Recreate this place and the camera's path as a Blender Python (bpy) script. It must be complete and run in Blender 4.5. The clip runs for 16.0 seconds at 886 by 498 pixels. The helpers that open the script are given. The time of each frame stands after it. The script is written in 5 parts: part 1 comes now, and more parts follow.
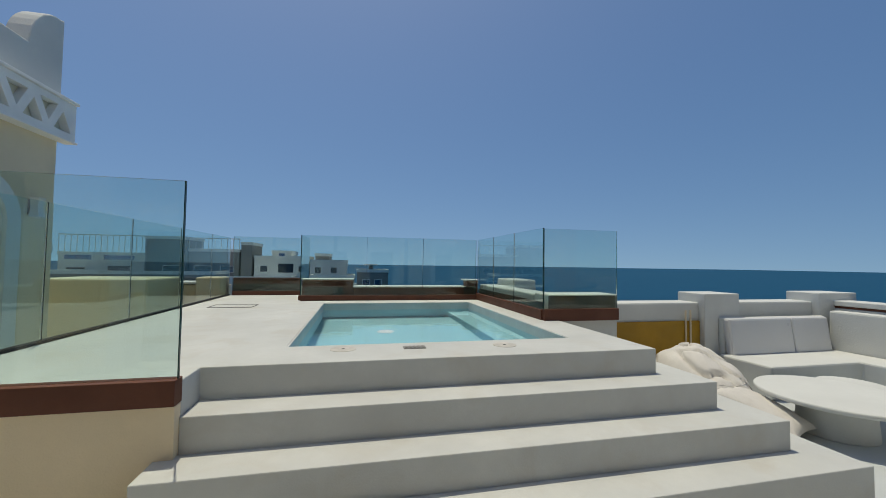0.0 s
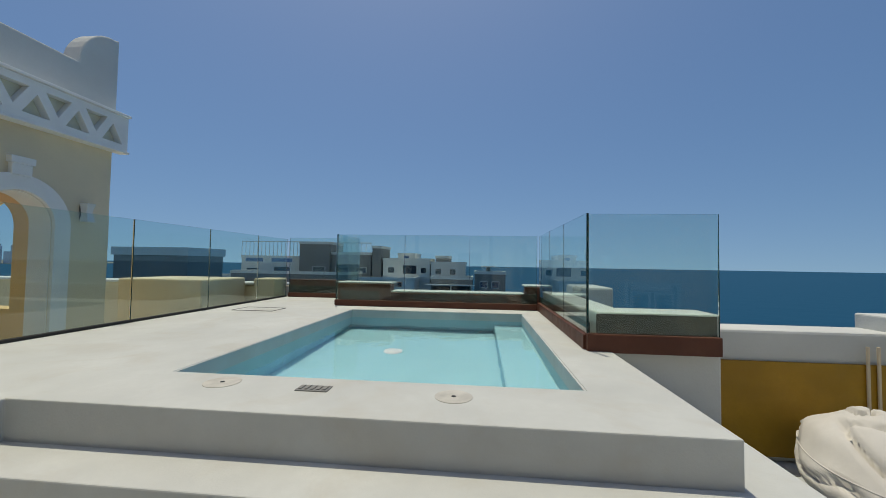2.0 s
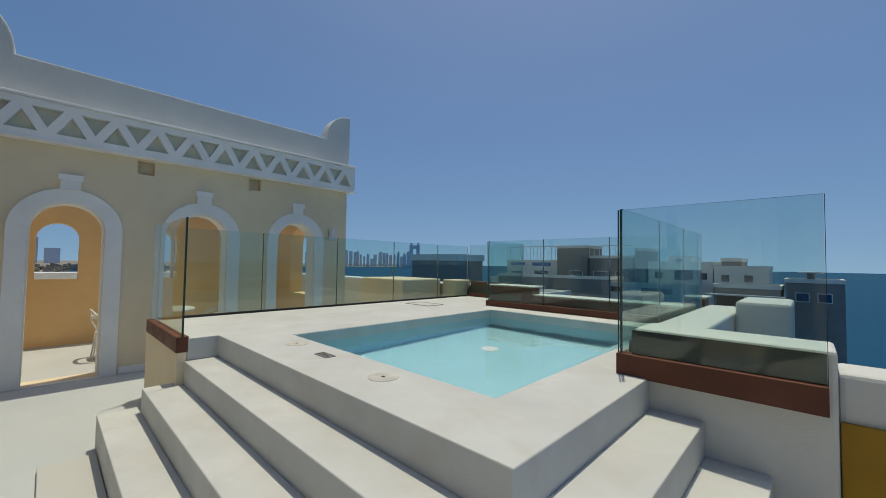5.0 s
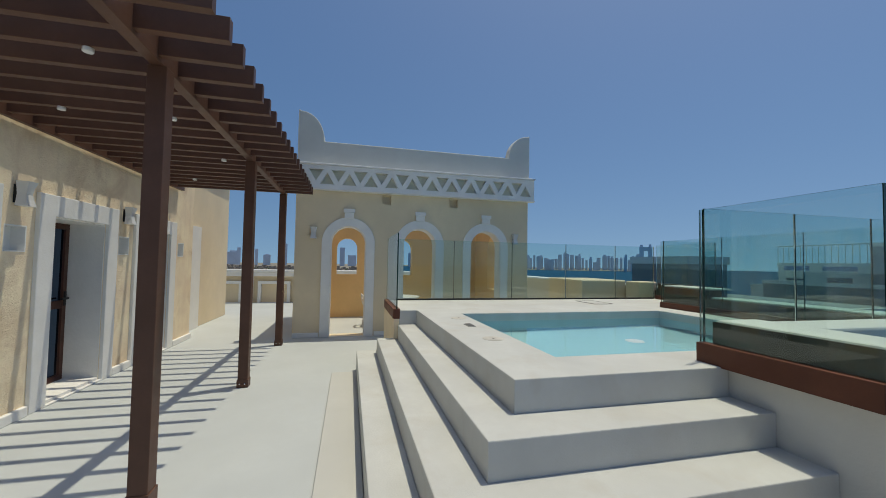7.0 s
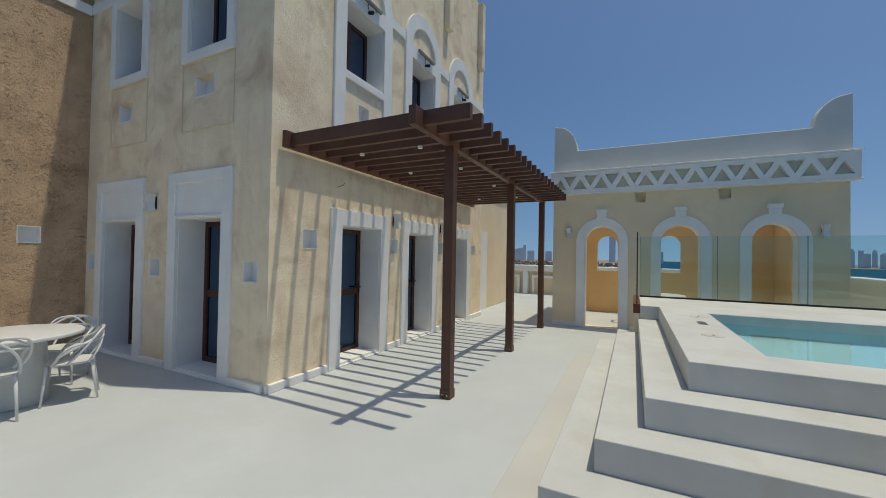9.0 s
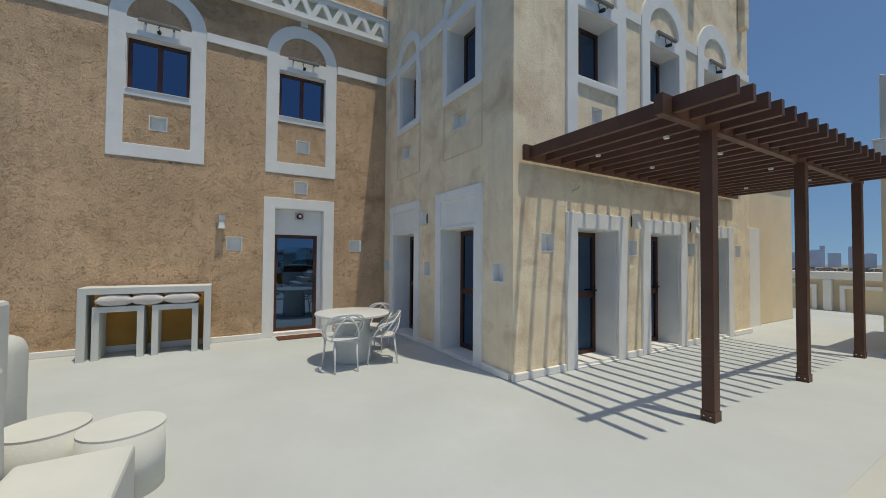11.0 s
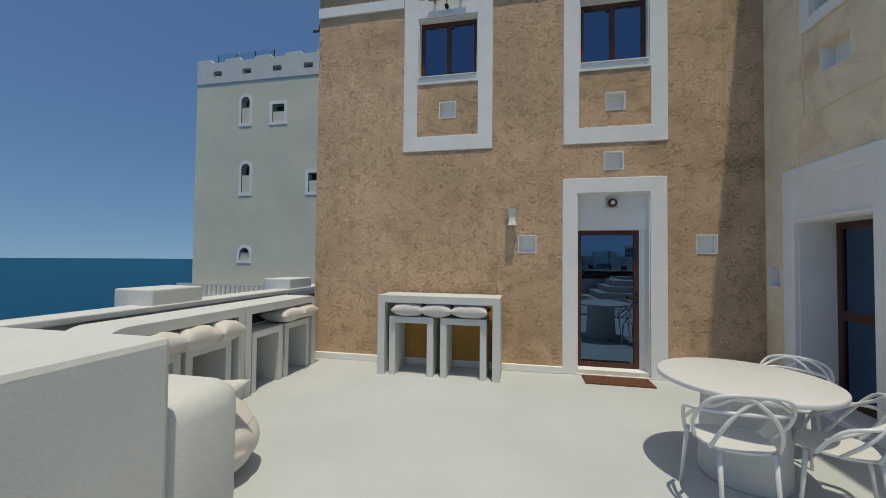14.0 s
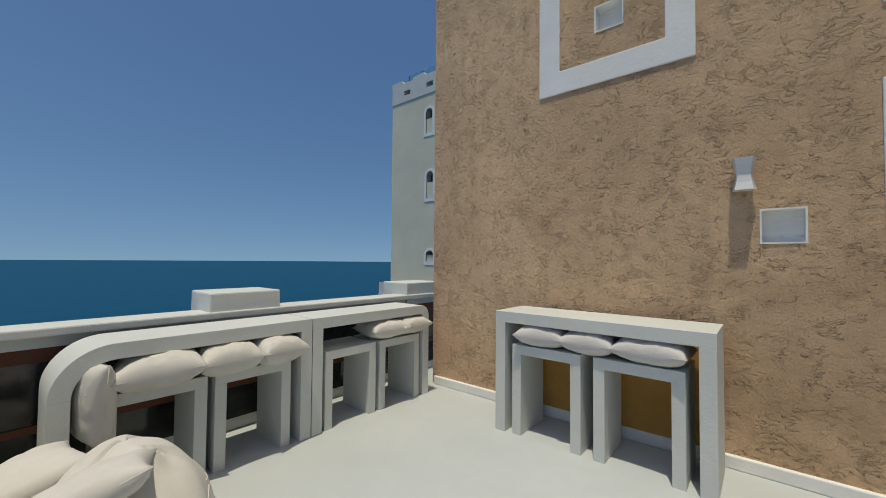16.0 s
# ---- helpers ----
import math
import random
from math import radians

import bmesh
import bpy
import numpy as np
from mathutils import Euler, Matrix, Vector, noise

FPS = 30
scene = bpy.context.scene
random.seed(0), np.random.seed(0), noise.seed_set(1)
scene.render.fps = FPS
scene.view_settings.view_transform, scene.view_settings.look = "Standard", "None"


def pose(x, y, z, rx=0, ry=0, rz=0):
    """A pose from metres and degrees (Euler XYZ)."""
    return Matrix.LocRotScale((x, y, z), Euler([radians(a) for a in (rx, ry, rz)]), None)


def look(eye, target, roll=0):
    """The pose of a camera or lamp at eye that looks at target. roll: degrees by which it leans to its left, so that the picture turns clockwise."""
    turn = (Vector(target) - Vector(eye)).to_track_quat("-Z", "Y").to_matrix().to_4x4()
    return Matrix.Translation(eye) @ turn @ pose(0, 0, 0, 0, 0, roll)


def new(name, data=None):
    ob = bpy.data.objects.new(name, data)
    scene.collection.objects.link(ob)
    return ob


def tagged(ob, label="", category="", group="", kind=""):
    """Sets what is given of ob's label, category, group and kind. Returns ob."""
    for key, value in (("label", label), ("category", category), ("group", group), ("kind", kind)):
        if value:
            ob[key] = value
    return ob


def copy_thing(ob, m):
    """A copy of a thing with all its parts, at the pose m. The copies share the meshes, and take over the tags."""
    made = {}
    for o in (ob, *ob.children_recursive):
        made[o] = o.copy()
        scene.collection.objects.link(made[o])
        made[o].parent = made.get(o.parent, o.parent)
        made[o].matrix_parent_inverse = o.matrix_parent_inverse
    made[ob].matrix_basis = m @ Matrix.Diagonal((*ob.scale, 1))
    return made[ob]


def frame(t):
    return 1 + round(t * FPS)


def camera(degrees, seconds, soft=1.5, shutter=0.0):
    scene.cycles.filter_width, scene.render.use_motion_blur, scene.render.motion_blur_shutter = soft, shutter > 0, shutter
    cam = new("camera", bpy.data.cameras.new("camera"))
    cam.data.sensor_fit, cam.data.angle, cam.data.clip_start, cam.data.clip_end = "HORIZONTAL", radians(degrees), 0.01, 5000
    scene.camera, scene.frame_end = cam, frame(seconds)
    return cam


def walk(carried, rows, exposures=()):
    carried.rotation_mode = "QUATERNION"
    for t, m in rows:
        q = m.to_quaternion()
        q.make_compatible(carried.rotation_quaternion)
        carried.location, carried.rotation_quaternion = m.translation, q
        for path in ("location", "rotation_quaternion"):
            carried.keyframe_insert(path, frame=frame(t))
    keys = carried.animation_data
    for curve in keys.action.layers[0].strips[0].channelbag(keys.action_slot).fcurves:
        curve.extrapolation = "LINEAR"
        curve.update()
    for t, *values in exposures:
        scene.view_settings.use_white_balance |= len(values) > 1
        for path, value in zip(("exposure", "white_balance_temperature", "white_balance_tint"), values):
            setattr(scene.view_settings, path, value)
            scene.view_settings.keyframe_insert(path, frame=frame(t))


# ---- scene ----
cam = camera(98.6, 16.0, soft=0.9)
PATH = [
    (0, (0.092, -0.037, 1.589), (0.53, 1.913, 1.665), 0.8),
    (0.5, (0.491, 0.182, 1.616), (0.739, 2.165, 1.679), 0.8),
    (1, (0.87, 0.45, 1.591), (0.966, 2.446, 1.666), 0.8),
    (1.5, (1.163, 0.763, 1.596), (1.105, 2.761, 1.668), 0.9),
    (2, (1.461, 1.009, 1.603), (1.265, 2.998, 1.68), 0.9),
    (2.5, (1.756, 1.205, 1.62), (1.428, 3.176, 1.699), 1.0),
    (3, (2.061, 1.324, 1.636), (1.605, 3.27, 1.717), 1.0),
    (3.2, (2.195, 1.346, 1.635), (1.691, 3.28, 1.717), 0.9),
    (5.3, (3.534, 1.507, 1.644), (2.035, 2.828, 1.716), 0.8),
    (5.5, (3.683, 1.498, 1.642), (2.123, 2.747, 1.713), 0.7),
    (6, (4.056, 1.537, 1.637), (2.346, 2.57, 1.718), 0.9),
    (6.5, (4.399, 1.589, 1.63), (2.548, 2.344, 1.703), 1.0),
    (7, (4.698, 1.713, 1.598), (2.757, 2.188, 1.674), 1.0),
    (7.5, (5.025, 1.818, 1.617), (3.034, 1.988, 1.685), 0.8),
    (8, (5.293, 1.988, 1.615), (3.3, 1.823, 1.674), 0.7),
    (8.5, (5.516, 2.168, 1.638), (3.582, 1.662, 1.676), 1.0),
    (9, (5.759, 2.34, 1.63), (3.969, 1.447, 1.661), 1.0),
    (9.5, (5.974, 2.495, 1.653), (4.369, 1.303, 1.682), 0.8),
    (9.7, (6.036, 2.57, 1.64), (4.509, 1.28, 1.675), 0.8),
    (11.8, (5.988, 1.922, 1.569), (5.324, 0.036, 1.618), 0.4),
    (12, (5.946, 1.764, 1.572), (5.387, -0.156, 1.621), 0.5),
    (12.5, (5.927, 1.306, 1.594), (5.645, -0.674, 1.641), 0.7),
    (13, (5.888, 0.812, 1.585), (5.847, -1.187, 1.634), 0.6),
    (13.5, (5.812, 0.327, 1.59), (6.014, -1.662, 1.643), 0.5),
    (14, (5.839, -0.165, 1.591), (6.236, -2.124, 1.646), 0.6),
    (14.5, (5.794, -0.664, 1.588), (6.402, -2.569, 1.644), 0.5),
    (15, (5.838, -1.16, 1.584), (6.667, -2.979, 1.648), 0.4),
    (15.5, (5.8, -1.65, 1.586), (6.852, -3.35, 1.645), 0.3),
    (16, (5.852, -2.139, 1.554), (7.139, -3.669, 1.613), 0.5),
]
walk(cam, [(t, look(eye, target, roll)) for t, eye, target, roll in PATH], exposures=[(0, 0.1, 8100, 3), (16, 0.1, 8100, 3)])

# ---- world, sun, exposure ----
SUN_FROM = Vector((-0.085, 0.213, 1.0)).normalized()
world = bpy.data.worlds.new("world")
world.use_nodes = True
scene.world = world
wn = world.node_tree
sky = wn.nodes.new("ShaderNodeTexSky")
sky.sky_type = "NISHITA"
sky.sun_disc = False
sky.sun_elevation = math.asin(SUN_FROM.z)
sky.sun_rotation = math.atan2(SUN_FROM.x, SUN_FROM.y)
sky.altitude, sky.air_density, sky.dust_density, sky.ozone_density = 0, 1.0, 1.1, 3.8
coord = wn.nodes.new("ShaderNodeTexCoord")
lift = wn.nodes.new("ShaderNodeVectorMath")
lift.operation = "MULTIPLY_ADD"
lift.inputs[1].default_value, lift.inputs[2].default_value = (1, 1, 0.82), (0, 0, 0.18)
wn.links.new(coord.outputs["Generated"], lift.inputs[0])
wn.links.new(lift.outputs[0], sky.inputs[0])
rich = wn.nodes.new("ShaderNodeHueSaturation")
rich.inputs["Saturation"].default_value = 1.24
rich.inputs["Hue"].default_value = 0.506
wn.links.new(sky.outputs[0], rich.inputs["Color"])
wn.links.new(rich.outputs[0], wn.nodes["Background"].inputs[0])
wn.nodes["Background"].inputs[1].default_value = 0.107
sun = new("sun", bpy.data.lights.new("sun", "SUN"))
sun.data.energy, sun.data.angle, sun.data.color = 2.2, radians(0.53), (1.0, 0.985, 0.96)
sun.matrix_world = look(SUN_FROM * 50, (0, 0, 0))


# ---- materials ----
def mat(name, color, rough=0.7, metal=0.0, vary=0.06, scale=2.0, bump=0.15, bump_scale=40.0, stain=None, stain_amount=0.35, stain_scale=0.7, spec=0.4, strokes=0.0, streak=0.0):
    m = bpy.data.materials.new(name)
    m.use_nodes = True
    nt = m.node_tree
    N, L = nt.nodes, nt.links
    b = N["Principled BSDF"]
    b.inputs["Roughness"].default_value, b.inputs["Metallic"].default_value = rough, metal
    b.inputs["Specular IOR Level"].default_value = spec
    geo = N.new("ShaderNodeNewGeometry")

    def tex(sc, det=4, ro=0.55, vec=None, dist=0.0):
        t = N.new("ShaderNodeTexNoise")
        t.inputs["Scale"].default_value, t.inputs["Detail"].default_value, t.inputs["Roughness"].default_value = sc, det, ro
        t.inputs["Distortion"].default_value = dist
        L.new(vec or geo.outputs["Position"], t.inputs["Vector"])
        return t.outputs["Fac"]

    def mixc(fac, a, c):
        x = N.new("ShaderNodeMix")
        x.data_type = "RGBA"
        if isinstance(fac, float):
            x.inputs[0].default_value = fac
        else:
            L.new(fac, x.inputs[0])
        for i, v in ((6, a), (7, c)):
            if isinstance(v, tuple):
                x.inputs[i].default_value = (*v, 1)
            else:
                L.new(v, x.inputs[i])
        return x.outputs[2]

    def ramp(fac, lo, hi, top=1.0):
        r = N.new("ShaderNodeMapRange")
        r.inputs[1].default_value, r.inputs[2].default_value, r.inputs[4].default_value = lo, hi, top
        L.new(fac, r.inputs[0])
        return r.outputs[0]

    dark = tuple(c * (1 - 2.2 * vary) for c in color)
    light = tuple(min(1, c * (1 + 1.6 * vary)) for c in color)
    col = mixc(ramp(tex(scale), 0.3, 0.7), dark, light)
    col = mixc(ramp(tex(scale * 11, 5, 0.65), 0.35, 0.75, 0.5), col, tuple(c * (1 - 1.4 * vary) for c in color))
    if strokes > 0.3:
        col = mixc(ramp(tex(22.0, 8, 0.72, None, 0.3), 0.52, 0.66, 0.4), col, tuple(c * 0.72 for c in color))
    if stain:
        col = mixc(ramp(tex(stain_scale, 6, 0.6, None, 0.6), 0.5, 0.72, stain_amount), col, stain)
    if streak:
        mp = N.new("ShaderNodeMapping")
        mp.inputs["Scale"].default_value = (5, 5, 0.35)
        L.new(geo.outputs["Position"], mp.inputs["Vector"])
        col = mixc(ramp(tex(1.4, 4, 0.6, mp.outputs[0]), 0.52, 0.8, streak), col, tuple(c * 0.6 for c in color))
    L.new(col, b.inputs["Base Color"])
    L.new(ramp(tex(scale * 3), 0.2, 0.8, min(1, rough + 0.12)), b.inputs["Roughness"])
    b.inputs["Roughness"].links[0].from_node.inputs[3].default_value = max(0.03, rough - 0.1)
    if bump:
        bn = N.new("ShaderNodeBump")
        bn.inputs["Strength"].default_value, bn.inputs["Distance"].default_value = bump, 0.01
        L.new(tex(bump_scale, 5, 0.6), bn.inputs["Height"])
        last = bn
        if strokes:
            b2 = N.new("ShaderNodeBump")
            b2.inputs["Strength"].default_value, b2.inputs["Distance"].default_value = strokes, 0.05
            L.new(tex(24.0, 8, 0.72, None, 0.3), b2.inputs["Height"])
            L.new(bn.outputs[0], b2.inputs["Normal"])
            flat = N.new("ShaderNodeMapping")
            flat.inputs["Scale"].default_value = (1.0, 1.0, 2.1)
            flat.inputs["Rotation"].default_value = (0.35, 0.3, 0.0)
            L.new(geo.outputs["Position"], flat.inputs["Vector"])
            b3 = N.new("ShaderNodeBump")
            b3.inputs["Strength"].default_value, b3.inputs["Distance"].default_value = min(1.0, strokes * 1.1), 0.024
            off = N.new("ShaderNodeMath")
            off.operation = "SUBTRACT"
            off.inputs[1].default_value = 0.5
            L.new(tex(9.0, 3, 0.55, flat.outputs[0], 0.7), off.inputs[0])
            size = N.new("ShaderNodeMath")
            size.operation = "ABSOLUTE"
            L.new(off.outputs[0], size.inputs[0])
            ridge = N.new("ShaderNodeMath")
            ridge.operation = "MULTIPLY"
            L.new(ramp(size.outputs[0], 0.05, 0.0), ridge.inputs[0])
            L.new(ramp(tex(8.0, 4, 0.65), 0.47, 0.6), ridge.inputs[1])
            L.new(ridge.outputs[0], b3.inputs["Height"])
            L.new(b2.outputs[0], b3.inputs["Normal"])
            b4 = N.new("ShaderNodeBump")
            b4.inputs["Strength"].default_value, b4.inputs["Distance"].default_value = strokes * 0.5, 0.04
            L.new(tex(2.6, 5, 0.65, None, 0.3), b4.inputs["Height"])
            L.new(b3.outputs[0], b4.inputs["Normal"])
            last = b4
        L.new(last.outputs[0], b.inputs["Normal"])
    return m


def glass_mat(name, color, rough=0.0, ior=1.45):
    m = bpy.data.materials.new(name)
    m.use_nodes = True
    b = m.node_tree.nodes["Principled BSDF"]
    b.inputs["Base Color"].default_value = (*color, 1)
    b.inputs["Roughness"].default_value, b.inputs["IOR"].default_value = rough, ior
    b.inputs["Transmission Weight"].default_value = 1.0
    return m


def water_mat(name, color, scale, strength, trans, rough=0.02):
    m = bpy.data.materials.new(name)
    m.use_nodes = True
    N, L = m.node_tree.nodes, m.node_tree.links
    b = N["Principled BSDF"]
    b.inputs["Base Color"].default_value = (*color, 1)
    b.inputs["Roughness"].default_value, b.inputs["IOR"].default_value = rough, 1.33
    b.inputs["Transmission Weight"].default_value = trans
    geo = N.new("ShaderNodeNewGeometry")
    t = N.new("ShaderNodeTexNoise")
    t.inputs["Scale"].default_value, t.inputs["Detail"].default_value = scale, 3
    bn = N.new("ShaderNodeBump")
    bn.inputs["Strength"].default_value, bn.inputs["Distance"].default_value = strength, 0.1 if trans else 2.0
    L.new(geo.outputs["Position"], t.inputs["Vector"])
    L.new(t.outputs["Fac"], bn.inputs["Height"])
    L.new(bn.outputs[0], b.inputs["Normal"])
    return m


FLOOR = mat("terrace_coating", (0.51, 0.545, 0.55), 0.75, vary=0.035, scale=0.8, bump=0.12, bump_scale=90, stain=(0.46, 0.48, 0.475), stain_amount=0.3, stain_scale=0.5)
BEIGE = mat("beige_coating", (0.53, 0.535, 0.505), 0.75, vary=0.03, scale=0.9, bump=0.12, bump_scale=90)
# brown stucco with warm bounced light painted into the colour
BOUNCE = mat("ochre_bounce", (0.50, 0.27, 0.07), 0.85, vary=0.1, scale=2, bump=0.3)
STEP = mat("pool_coating", (0.565, 0.58, 0.562), 0.75, vary=0.05, scale=1.6, bump=0.15, bump_scale=70, stain=(0.48, 0.455, 0.40), stain_amount=0.5, stain_scale=2.2)
WHITE = mat("white_plaster", (0.63, 0.645, 0.62), 0.8, vary=0.03, scale=1.6, bump=0.25, bump_scale=45, stain=(0.58, 0.57, 0.535), stain_amount=0.3, strokes=0.04)
TRIM = mat("white_trim", (0.84, 0.835, 0.81), 0.75, vary=0.025, scale=3, bump=0.3, bump_scale=30)
TAN = mat("tan_stucco", (0.98, 0.79, 0.575), 0.9, vary=0.07, scale=2.2, bump=0.5, bump_scale=55, stain=(0.56, 0.385, 0.235), stain_amount=0.72, stain_scale=1.5, strokes=0.3, streak=0.32)
BROWN = mat("brown_stucco", (0.71, 0.485, 0.31), 0.9, vary=0.11, scale=0.9, bump=0.6, bump_scale=50, stain=(0.38, 0.24, 0.14), stain_amount=0.75, stain_scale=1.1, strokes=0.75, streak=0.45)
CREAM = mat("cream_plaster", (0.80, 0.67, 0.475), 0.85, vary=0.04, scale=1.0, bump=0.25, bump_scale=80, stain=(0.69, 0.56, 0.38), stain_amount=0.3)
PEACH = mat("ochre_plaster", (0.84, 0.59, 0.31), 0.85, vary=0.05, scale=1.0, bump=0.2, bump_scale=80)
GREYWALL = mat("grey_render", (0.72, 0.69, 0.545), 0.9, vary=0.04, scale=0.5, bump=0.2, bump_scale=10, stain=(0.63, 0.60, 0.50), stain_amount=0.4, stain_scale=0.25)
PERGOLA = mat("pergola_steel", (0.125, 0.06, 0.04), 0.45, vary=0.1, scale=3, bump=0.06, bump_scale=120, spec=0.3)
STEEL = mat("brown_steel", (0.125, 0.046, 0.028), 0.5, vary=0.1, scale=3, bump=0.06, bump_scale=120, spec=0.25)
WOOD = mat("dark_brown_frame", (0.085, 0.03, 0.018), 0.4, vary=0.12, scale=8, bump=0.06, bump_scale=100)
OCHRE = mat("ochre_board", (0.42, 0.235, 0.02), 0.6, vary=0.08, scale=3, bump=0.1, bump_scale=50, stain=(0.30, 0.15, 0.01), stain_amount=0.5)
FABRIC = mat("cream_canvas", (0.66, 0.635, 0.59), 0.95, vary=0.03, scale=5, bump=0.3, bump_scale=350, stain=(0.59, 0.55, 0.49), stain_amount=0.3, stain_scale=3)
GREYFAB = mat("pale_grey_canvas", (0.62, 0.59, 0.57), 0.95, vary=0.03, scale=5, bump=0.3, bump_scale=350)
PLASTIC = mat("white_plastic", (0.68, 0.685, 0.68), 0.35, vary=0.01, bump=0.0, spec=0.5)
POOL = mat("pool_lining", (0.25, 0.495, 0.57), 0.5, vary=0.03, scale=1.5, bump=0.05, bump_scale=30)
GRILLE = mat("grey_grille", (0.22, 0.22, 0.21), 0.6, bump=0.1)
DARK = mat("black_rubber", (0.02, 0.02, 0.02), 0.6, vary=0.1, bump=0.1)
MAT_RED = mat("doormat_coir", (0.14, 0.055, 0.03), 0.95, vary=0.2, scale=20, bump=0.6, bump_scale=200)
CHROME = mat("chrome", (0.6, 0.6, 0.6), 0.2, 1.0, vary=0.02, bump=0.0)
GLASS = glass_mat("fence_glass", (0.71, 0.86, 0.835))
EDGE = mat("glass_edge", (0.01, 0.05, 0.045), 0.2, vary=0.05, bump=0.0)
PANE = mat("window_glass", (0.09, 0.15, 0.24), 0.02, 1.0, vary=0.02, bump=0.0)
PANE.node_tree.nodes["Principled BSDF"].inputs["Roughness"].links and PANE.node_tree.links.remove(PANE.node_tree.nodes["Principled BSDF"].inputs["Roughness"].links[0])
PANE.node_tree.nodes["Principled BSDF"].inputs["Roughness"].default_value = 0.01
WATER = water_mat("pool_water", (0.88, 0.965, 0.975), 3.5, 0.05, 1.0)
SEA = water_mat("sea_water", (0.0, 0.066, 0.134), 0.05, 0.25, 0.0, 0.6)
SEA.node_tree.nodes["Principled BSDF"].inputs["Specular IOR Level"].default_value = 0.22
LAND = mat("pale_ground", (0.30, 0.27, 0.22), 0.95, vary=0.2, scale=0.02, bump=0.0, stain=(0.08, 0.11, 0.05), stain_amount=0.8, stain_scale=0.03)
ROOFCON = mat("roof_render", (0.78, 0.76, 0.70), 0.9, vary=0.05, scale=0.3, bump=0.0, stain=(0.64, 0.62, 0.56), stain_amount=0.4, stain_scale=0.2)
ROOFDARK = mat("roof_dark", (0.24, 0.235, 0.22), 0.9, vary=0.08, scale=0.3, bump=0.0)
# pale blue-grey: the haze of distance is painted into this base colour
FARBLUE = mat("haze_tinted_tower", (0.58, 0.65, 0.76), 0.9, vary=0.08, scale=0.01, bump=0.0)
# near-black brown for masonry behind the glass, its shade painted in
GAPSHADE = mat("shaded_gap", (0.06, 0.05, 0.038), 0.35, vary=0.25, scale=3, bump=0.05, stain=(0.16, 0.10, 0.04), stain_amount=0.5, stain_scale=2.5)
DARKGLASS = mat("smoked_glass", (0.035, 0.037, 0.035), 0.06, vary=0.3, scale=4, bump=0.0, spec=0.5)
LAMPGLASS = mat("lamp_diffuser", (0.8, 0.8, 0.78), 0.3, bump=0.0)


# ---- mesh helpers ----
def bm_box(bm, x0, x1, y0, y1, z0, z1, bevel=0.0, seg=2):
    v = [bm.verts.new(p) for p in ((x0, y0, z0), (x1, y0, z0), (x1, y1, z0), (x0, y1, z0), (x0, y0, z1), (x1, y0, z1), (x1, y1, z1), (x0, y1, z1))]
    f = [bm.faces.new([v[i] for i in q]) for q in ((0, 3, 2, 1), (4, 5, 6, 7), (0, 1, 5, 4), (1, 2, 6, 5), (2, 3, 7, 6), (3, 0, 4, 7))]
    if bevel:
        es = list({e for q in f for e in q.edges})
        bmesh.ops.bevel(bm, geom=es, offset=bevel, segments=seg, affect="EDGES", profile=0.5)
    return bm


def box(x0, x1, y0, y1, z0, z1, bevel=0.0, seg=2):
    return bm_box(bmesh.new(), min(x0, x1), max(x0, x1), min(y0, y1), max(y0, y1), z0, z1, bevel, seg)


def slab(outer, holes, depth, to3d, bevel=0.0):
    """A plate with the outline outer and the given holes (lists of 2D points), depth thick; to3d maps (u, v, w)."""
    bm = bmesh.new()
    edges = []
    for loop in (outer, *holes):
        vs = [bm.verts.new((u, v, 0)) for u, v in loop]
        edges += [bm.edges.new((vs[i], vs[(i + 1) % len(vs)])) for i in range(len(vs))]
    bmesh.ops.triangle_fill(bm, use_beauty=True, use_dissolve=False, edges=edges)
    res = bmesh.ops.extrude_face_region(bm, geom=bm.faces[:])
    for g in res["geom"]:
        if isinstance(g, bmesh.types.BMVert):
            g.co.z = depth
    for v in bm.verts:
        v.co = Vector(to3d(*v.co))
    bmesh.ops.recalc_face_normals(bm, faces=bm.faces[:])
    if bevel:
        sharp = [e for e in bm.edges if len(e.link_faces) == 2 and e.calc_face_angle(0) > 1.0]
        bmesh.ops.bevel(bm, geom=sharp, offset=bevel, segments=2, affect="EDGES", profile=0.5)
    return bm


def rect(u0, u1, v0, v1):
    return [(u0, v0), (u1, v0), (u1, v1), (u0, v1)]


def arch(uc, half, v0, spring, n=20):
    return [(uc - half, v0), (uc + half, v0)] + [(uc + half * math.cos(a), spring + half * math.sin(a)) for a in [math.pi * i / n for i in range(n + 1)]]


def cylinder(r, z0, z1, x=0, y=0, n=40, bevel=0.0, r2=None):
    bm = bmesh.new()
    bmesh.ops.create_cone(bm, cap_ends=True, segments=n, radius1=r, radius2=r if r2 is None else r2, depth=z1 - z0)
    bmesh.ops.translate(bm, vec=(x, y, (z0 + z1) / 2), verts=bm.verts[:])
    if bevel:
        es = [e for e in bm.edges if any(len(f.verts) > 4 for f in e.link_faces)]
        bmesh.ops.bevel(bm, geom=es, offset=bevel, segments=3, affect="EDGES", profile=0.5)
    return bm


